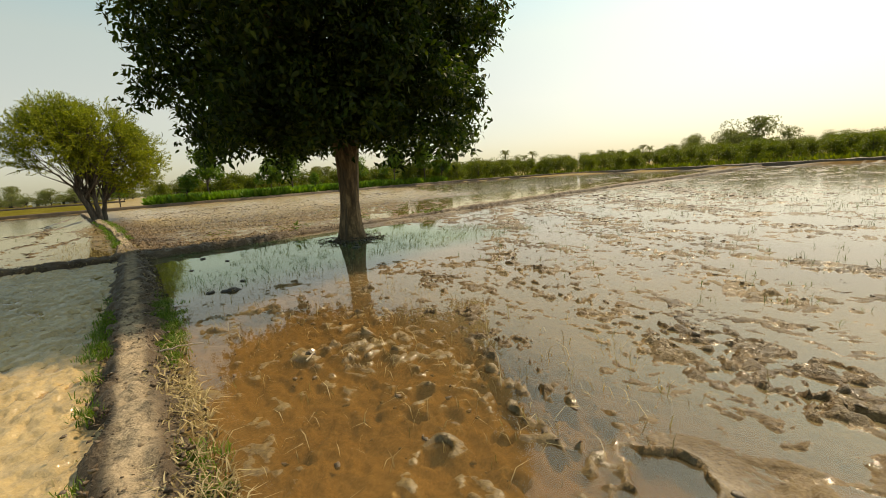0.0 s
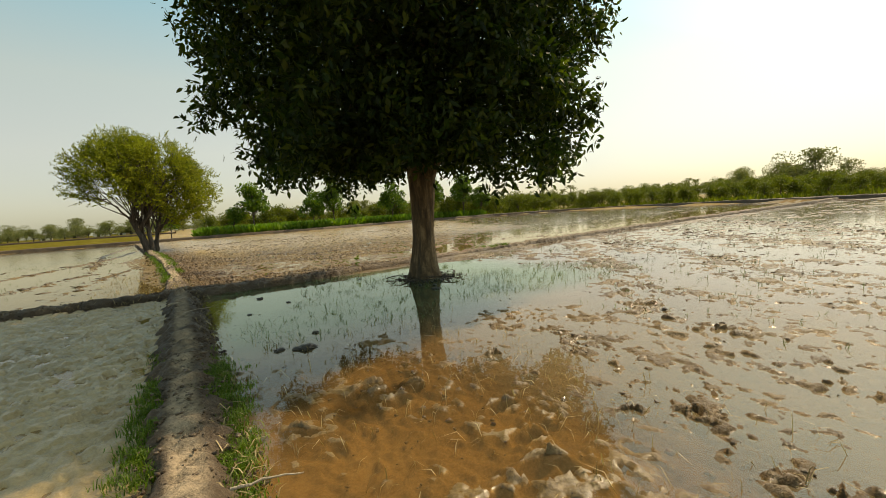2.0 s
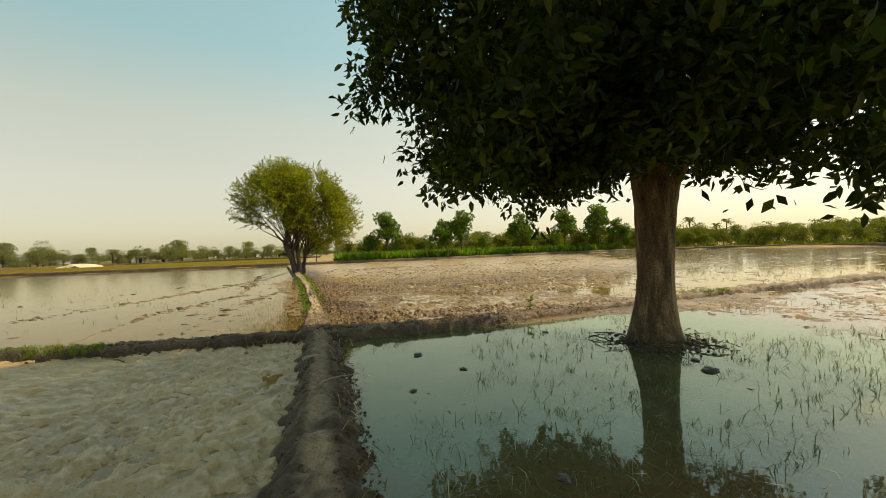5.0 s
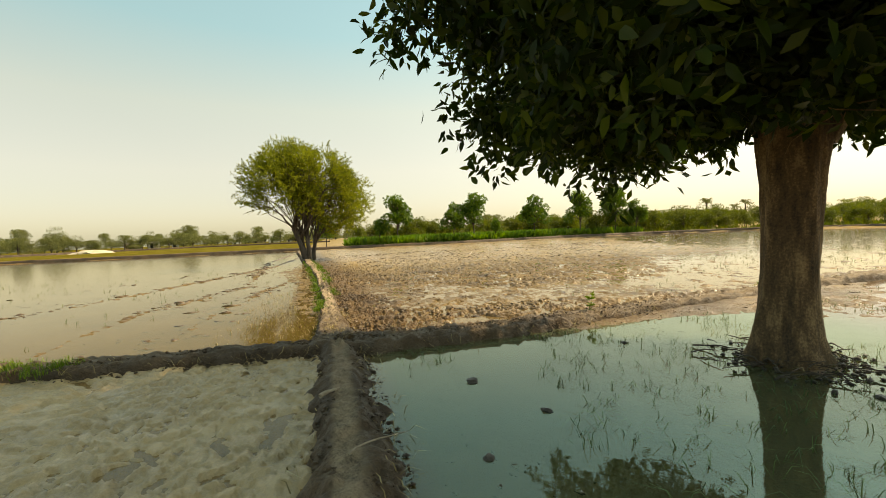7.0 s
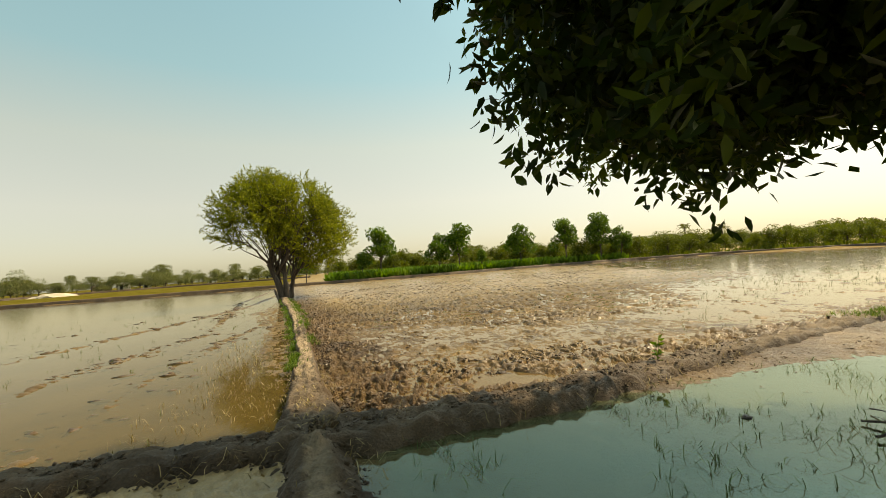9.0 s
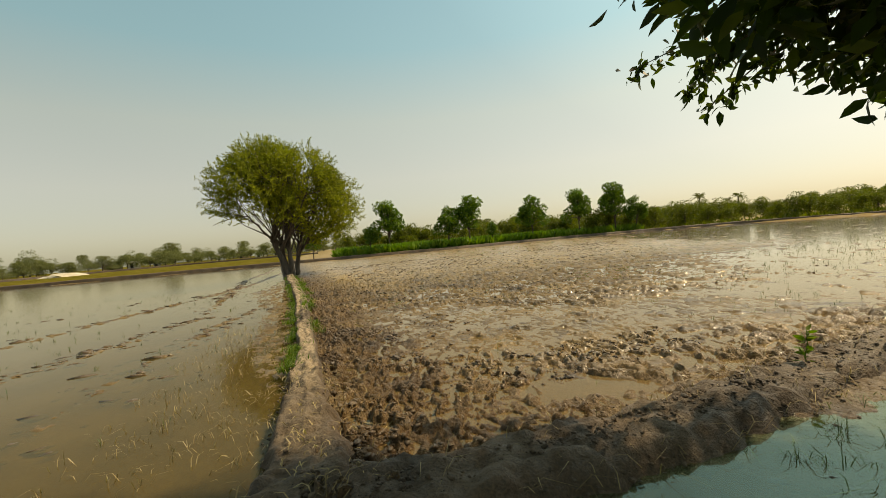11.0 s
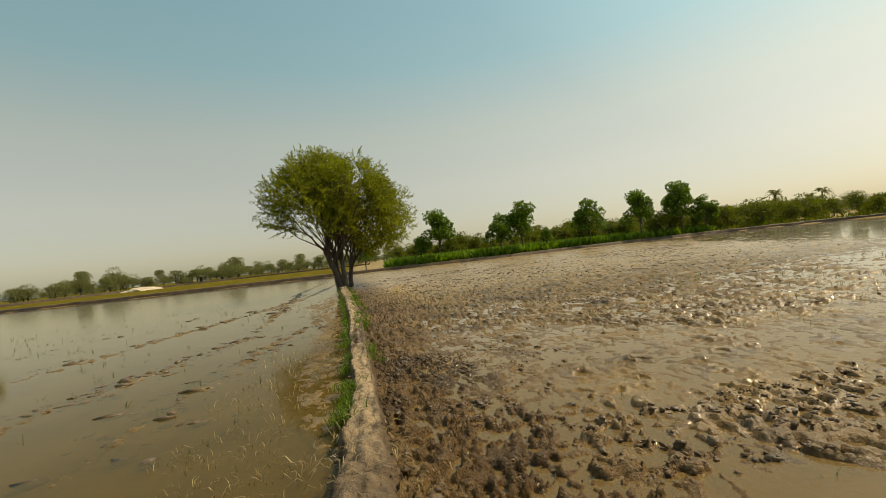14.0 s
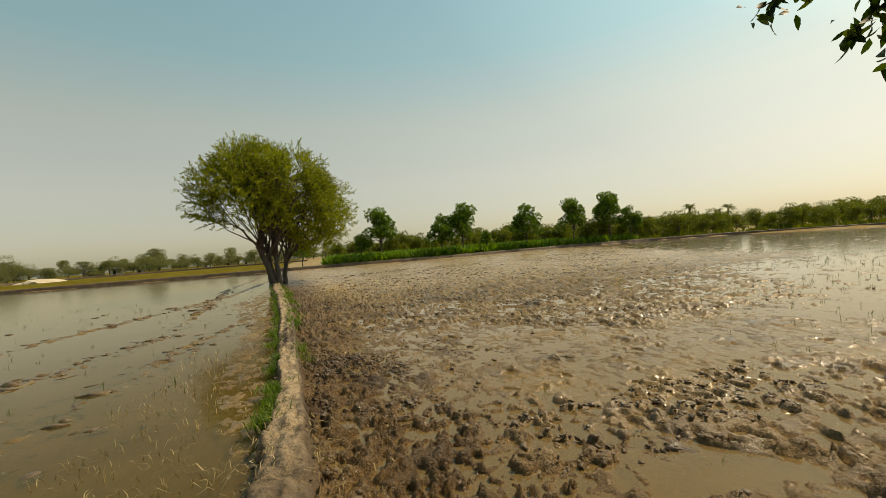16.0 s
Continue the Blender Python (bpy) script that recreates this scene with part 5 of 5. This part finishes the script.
# straw stubble in the shallow mud beside the footpath
u, v = spread(rng, 420, 0.6, 7.5, 0.75, 3.6)
x, y = tufts(u, v, 2, rng, 0.05)
n = len(x)
blades("straw_stubble", x, y, np.maximum(ground_z(x, y), -0.04), rng.uniform(0.05, 0.16, n), np.full(n, 0.006), rng.uniform(0.2, 1.8, n), rng, STRAW, "broken pale straw stubble in shallow muddy water", "straw")
u, v = spread(rng, 420, 13.4, 20, -1.7, -0.3)
x, y = tufts(u, v, 2, rng, 0.05)
n = len(x)
blades("bank_straw", x, y, np.full(n, -0.02), rng.uniform(0.05, 0.13, n), np.full(n, 0.006), rng.uniform(0.2, 1.8, n), rng, STRAW, "broken straw in shallow water beside the narrow bund", "straw")

# grass on the bunds
def grass(name, spots, mat, label, high=(0.05, 0.13), z=0.1, width=0.007, per=22, rad=0.05, lean=(0.2, 1.3)):
    u, v = np.concatenate([s[0] for s in spots]), np.concatenate([s[1] for s in spots])
    x, y = tufts(u, v, per, rng, rad)
    n = len(x)
    blades(name, x, y, np.maximum(ground_z(x, y), 0.0) + z - 0.03, rng.uniform(*high, n), np.full(n, width), rng.uniform(*lean, n), rng, mat, label, "grass")


def strip(n, u0, u1, d, sp):
    u = rng.uniform(u0, u1, n)
    return u, path_v(u) + d + rng.normal(0, sp, n)


grass("bund_grass", [strip(190, 4.5, 6.7, 0.23, 0.1), strip(26, 4.0, 4.6, 0.2, 0.06), strip(90, 4.7, 6.5, -0.24, 0.06), strip(8, 6.5, 7.6, -0.24, 0.05), strip(14, 3.2, 4.6, -0.26, 0.04), strip(30, 2.0, 2.6, 0.2, 0.06), strip(14, 2.2, 2.6, -0.22, 0.05), strip(60, -2, 1.8, 0.24, 0.1), strip(40, -2, 1.9, -0.24, 0.06), strip(8, 6.7, 7.6, 0.3, 0.07)],
      LEAF_GRASS, "short green grass tufts along the footpath bund", high=(0.03, 0.085), z=0.07, per=26, rad=0.045)
grass("narrow_bund_grass", [strip(34, 15.55, 16.7, -0.18, 0.05), strip(14, 17.3, 18.4, -0.17, 0.04), strip(170, 19.0, 36, -0.17, 0.08), strip(90, 20.5, 36, 0.03, 0.1), strip(40, 20, 36, 0.24, 0.07), strip(5, 17.2, 18.8, 0.18, 0.04)], LEAF_GRASS, "green grass fringe along the narrow bund", z=0.1, width=0.01, high=(0.06, 0.16))
gv = np.concatenate([rng.uniform(-14, -8, 70), rng.uniform(-8.5, -2.9, 260)])
gv2 = rng.uniform(9.2, 10.6, 22)
grass("cross_bund_grass", [(cross_u(gv) + rng.normal(0, 0.17, 330), gv), (cross_u(gv2) + rng.normal(0, 0.12, 22), gv2)], LEAF_GRASS, "low green grass on the cross bund", z=0.12, width=0.008)
# dry roots and dead grass on the footpath's flank
u = np.concatenate([rng.normal(3.3, 0.3, 420), rng.normal(2.05, 0.22, 220), rng.uniform(1.5, 5.5, 260), rng.uniform(6, 12.4, 200), rng.uniform(12.6, 15.6, 420)])
off_path = np.concatenate([rng.uniform(0.08, 0.4, 640), np.where(rng.random(260) < 0.85, 1, -1) * rng.uniform(0.16, 0.4, 260), np.where(rng.random(200) < 0.6, 1, -1) * rng.uniform(0.15, 0.5, 200), rng.normal(-0.05, 0.24, 420)])
v = path_v(u) + off_path
x, y = xy(u, v)
n = len(x)
lie = np.where(off_path > 0, np.interp(off_path, [0.05, 0.15, 0.42], [0.15, 0.12, 0.03]), np.interp(-off_path, [0.12, 0.3], [0.15, 0.03]))
blades("dead_grass", x, y, np.maximum(ground_z(x, y), lie) - 0.01, rng.uniform(0.025, 0.1, n), np.full(n, 0.0095), rng.uniform(1.2, 2.8, n), rng, STRAW, "matted dry roots and dead grass on the bund", "dead grass")
v = rng.uniform(-4, 6, 520)
u = cross_u(v) + rng.uniform(-0.42, 0.3, 520)
x, y = xy(u, v)
blades("bund_roots", x, y, np.maximum(ground_z(x, y), 0.0) + rng.uniform(0.0, 0.1, 520), rng.uniform(0.05, 0.15, 520), np.full(520, 0.006), rng.uniform(0.8, 2.8, 520), rng, STRAW, "dry roots sticking out of the cross bund", "roots")


# single small things
def lump_thing(name, u, v, z, size, mat, label, category, seed, flat=0.6):
    bm = bmesh.new()
    bmesh.ops.create_icosphere(bm, subdivisions=2, radius=1.0)
    for p in bm.verts:
        k = 1 + 0.55 * (noise.noise(p.co * 1.7 + Vector((seed, 0, 0))))
        p.co = Vector((p.co.x * k * size, p.co.y * k * size * 0.75, p.co.z * k * size * flat))
    me = bpy.data.meshes.new(name)
    bm.to_mesh(me)
    bm.free()
    ob = part_mesh(name, me, mat)
    x, y = xy(u, v)
    ob.matrix_world = pose(float(x), float(y), z, 0, 0, seed * 50)
    return tagged(ob, label, category)


for k, (u, v, s) in enumerate([(8.73, 4.44, 0.1), (10.81, 1.54, 0.08), (9.11, 4.64, 0.06), (6.81, 1.42, 0.12), (6.95, 1.15, 0.07), (7.4, 1.7, 0.06), (9.9, 1.9, 0.05), (11.4, 3.9, 0.05), (9.37, 1.16, 0.05)]):
    lump_thing("mud_clod", u, v, 0.004, s, CLOD, "dark wet mud clod breaking the pool's surface", "clod", k + 1, 0.35)


lump_thing("mud_clod", 3.4, 1.44, 0.02, 0.055, CRUMB, "torn-up dark mud clod standing out of the brown shallows", "clod", 14, 0.9)


def stick(name, u, v, z, length, r, turn, mat, label, seed):
    rg = np.random.default_rng(seed)
    line = bend((-length / 2, 0, 0), (length / 2, 0, 0.02), rg, 8, 0.04, 0.16)
    ob = part_mesh(name, mesh_np(name, *tube(line, np.linspace(r, r * 0.4, 8), 7, 0.15, seed), True), mat)
    x, y = xy(u, v)
    ob.matrix_world = pose(float(x), float(y), z, 0, 0, turn)
    return tagged(ob, label, "stick")


stick("wood_chip", 10.51, 0.1, 0.19, 0.2, 0.022, 70, BARK_SCAR, "pale dry wood chip on the footpath bund", 1)
stick("root_stub", 3.33, 1.42, 0.04, 0.13, 0.009, 75, BARK_SCAR, "pale broken root lying against a mud clod", 9)
stick("twig", 9.46, 0.42, 0.19, 0.42, 0.008, 55, BARK_SCAR, "thin bent dry twig on the bund", 2)
stick("twig", 8.4, 0.5, 0.17, 0.3, 0.007, 140, BARK_SCAR, "thin bent dry twig on the bund", 3)
stick("twig", 4.1, 0.55, 0.16, 0.35, 0.009, 20, BARK_SCAR, "thin bent dry twig on the bund", 4)
rg = np.random.default_rng(77)
for k in range(46):
    a, r = rg.uniform(0, 2 * math.pi), rg.uniform(0.36, 0.85)
    tu, tv = to_uv(-2.33 + r * math.cos(a) * 1.1, 11.06 + r * math.sin(a))
    stick("dead_twig", tu, tv, 0.03 + 0.1 * max(0, 0.7 - r), rg.uniform(0.2, 0.55), rg.uniform(0.005, 0.012), rg.uniform(0, 360), BARK_DARK, "dark dead twig heaped at the tree's foot", 100 + k)
ru, rv = np.random.default_rng(8).normal(10.0, 0.32, 500), np.random.default_rng(9).normal(5.05, 0.32, 500)
x, y = xy(ru, rv)
s = 0.01 + 0.025 * np.random.default_rng(10).random(500) ** 2
scattered_lumps("root_litter", x, y, np.maximum(ground_z(x, y), 0) + 0.01, s, rng, CLOD, "dark soil and leaf litter heaped round the trunk", "litter")


def weed(x, y, z):
    rg = np.random.default_rng(3)
    plant = thing("weed", x, y, z, "small leafy green weed on the cross bund", "plant")
    part_mesh("stalk", mesh_np("stalk", *tube(bend((0, 0, -0.05), (0.04, 0.02, 0.32), rg, 6, 0, 0.1), np.linspace(0.008, 0.003, 6), 6)), LEAF_GRASS, plant)
    n = 26
    h = rg.uniform(0.03, 0.33, n)
    base = np.stack([h * 0.12, h * 0.06, h], -1)
    aim = rg.normal(size=(n, 3)) * [1, 1, 0.2] + [0, 0, 0.5]
    ln = rg.uniform(0.06, 0.12, n)
    part_mesh("leaves", leaf_mesh("leaves", base, aim, ln, ln * 0.4, rg), LEAF_GRASS, plant)


weed(-4.54, 12.84, 0.1)

# ---------------------------------------------------------------- far edge of the fields
edge_pts = [np.array(p, float) for p in EDGE[1:15]]
bund("field_edge_bund", edge_pts, lambda s: 0.55 + 0 * s, lambda s: 0.4 + 0 * s, "low dark earth bank along the far edge of the paddies", 0.6, 71, ((0, 400), (0.0, 0.0)))

bund("field_bund", [(-136, 20), (-128, 42), (-124.1, 56.7), (-122.7, 69.2), (-113.1, 83.5), (-98, 92), (-78, 100)], lambda s: 0.8 + 0 * s, lambda s: 1.0 + 0 * s, "low dark earth bank between the stubble fields", 0.6, 77, ((0, 400), (0.0, 0.0)))


def crop(name, n, near, far, a, b, high, mat, label, category):
    """Standing crop in a strip outside the far edge between two of its corners."""
    line = np.array(EDGE[a:b], float)
    run = np.r_[0, np.cumsum(np.hypot(*np.diff(line, axis=0).T))]
    s, d = rng.uniform(0, run[-1], n), near + (far - near) * rng.random(n) ** 1.6
    px, py = np.interp(s, run, line[:, 0]), np.interp(s, run, line[:, 1])
    qx, qy = np.interp(s + 0.5, run, line[:, 0]), np.interp(s + 0.5, run, line[:, 1])
    tx, ty = (qx - px), (qy - py)
    m = np.hypot(tx, ty) + 1e-6
    x, y = px - ty / m * d, py + tx / m * d
    base = np.stack([x, y, ground_z(x, y) - 0.05], -1)
    aim = rng.normal(size=(n, 3)) * [0.5, 0.5, 0.2] + [0, 0, 1]
    ln = rng.uniform(*high, n)
    tagged(part_mesh(name, leaf_mesh(name, base, aim, ln, ln * 0.35, rng, False), mat), label, category, kind="stuff")


crop("green_crop", 13000, 0.8, 26, 4, 8, (0.85, 1.45), LEAF_CROP, "bright green fodder crop past the far bank", "crop")
crop("orchard_grass", 7000, 0.6, 8, 7, 15, (0.4, 0.9), LEAF_ORCHARD, "tall light green grass under the orchard", "grass")


def hut(x, y, turn, w, d, h, wall_mat, label):
    """A small flat-roofed farm building; near-black slabs stand for its unlit door and window."""
    house = thing("farm_building", x, y, float(ground_z(x, y)) - 0.05, label, "house", turn=turn)

    def block(name, cx, cy, cz, sx, sy, sz, mat, lab=""):
        bm = bmesh.new()
        bmesh.ops.create_cube(bm, size=1.0)
        bmesh.ops.scale(bm, vec=(sx, sy, sz), verts=bm.verts)
        bmesh.ops.bevel(bm, geom=bm.edges[:], offset=0.03, segments=1, affect="EDGES")
        bmesh.ops.translate(bm, vec=(cx, cy, cz), verts=bm.verts)
        me = bpy.data.meshes.new(name)
        bm.to_mesh(me)
        bm.free()
        part_mesh(name, me, mat, house, lab)

    block("wall", 0, 0, h / 2, w, d, h, wall_mat)
    block("roof", 0, 0, h + 0.12, w + 0.5, d + 0.5, 0.24, PLASTER)
    block("door", -w * 0.2, -d / 2, 1.0, 0.95, 0.12, 2.0, SHADOWY, "near-black slab standing for an unlit doorway")
    block("window", w * 0.22, -d / 2, 1.6, 0.9, 0.12, 0.8, SHADOWY, "near-black slab standing for an unlit window")


def polar(bearing, dist):
    return EYE2[0] - math.sin(radians(bearing)) * dist, EYE2[1] + math.cos(radians(bearing)) * dist


for bearing, dist, w, h, mat in ((45.5, 203, 5, 2.6, PLASTER), (47.5, 210, 5, 2.9, BRICKY), (50.0, 206, 3.5, 2.3, PLASTER), (42.5, 213, 6, 3.4, BRICKY), (43.6, 216, 3, 3.8, PLASTER), (56.5, 204, 2.6, 3.1, PLASTER), (58.6, 200, 4, 2.4, PLASTER), (60.5, 203, 6, 2.0, BRICKY)):
    hut(*polar(bearing, dist), bearing, w, 5, h, mat, "pale limewashed farm building among distant trees" if mat == PLASTER else "brown mud-brick farm building among distant trees")
sx_, sy_ = polar(64.5, 118)
lump_thing("sand_mound", *to_uv(sx_, sy_), 0.4, 4.2, SAND, "pale sand mound past the stubble field", "mound", 4, 0.2)


def palm(proto_seed):
    rg = np.random.default_rng(proto_seed)
    tree = thing("date_palm", 0, 0, 0, "distant date palm with drooping fronds", "palm")
    part_mesh("trunk", mesh_np("trunk", *tube(bend((0, 0, -0.3), (0.1, 0, 7.5), rg, 8, 0, 0.03), np.linspace(0.28, 0.2, 8), 9, 0.15, 3), True), BARK_DARK, tree)
    bs, am, ln = [], [], []
    for k in range(26):
        a, el = rg.uniform(0, 2 * math.pi), rg.uniform(-0.4, 1.2)
        for t in np.linspace(0.15, 1, 14):
            p = np.array([math.cos(a) * math.cos(el), math.sin(a) * math.cos(el), math.sin(el)]) * 2.9 * t + [0.1, 0, 7.5 - 1.5 * t * t]
            for sgn in (-1, 1):
                bs.append(p)
                am.append(np.array([-math.sin(a) * sgn + 0.7 * math.cos(a), math.cos(a) * sgn + 0.7 * math.sin(a), -0.2]))
                ln.append(0.75 * (1.1 - 0.5 * t))
    ln = np.array(ln)
    part_mesh("crown", leaf_mesh("crown", np.array(bs), np.array(am), ln, ln * 0.2, rg, False), LEAF_HAZED, tree)
    return tree


PALM = palm(5)
for k, (x, y, size) in enumerate([(21.1, 156.6, 0.98), (30.7, 154.5, 0.84), (27.5, 152.0, 0.7), (62.5, 137.0, 0.7), (66.0, 140.0, 0.66)]):
    put(PALM, x, y, size, 80 * k)
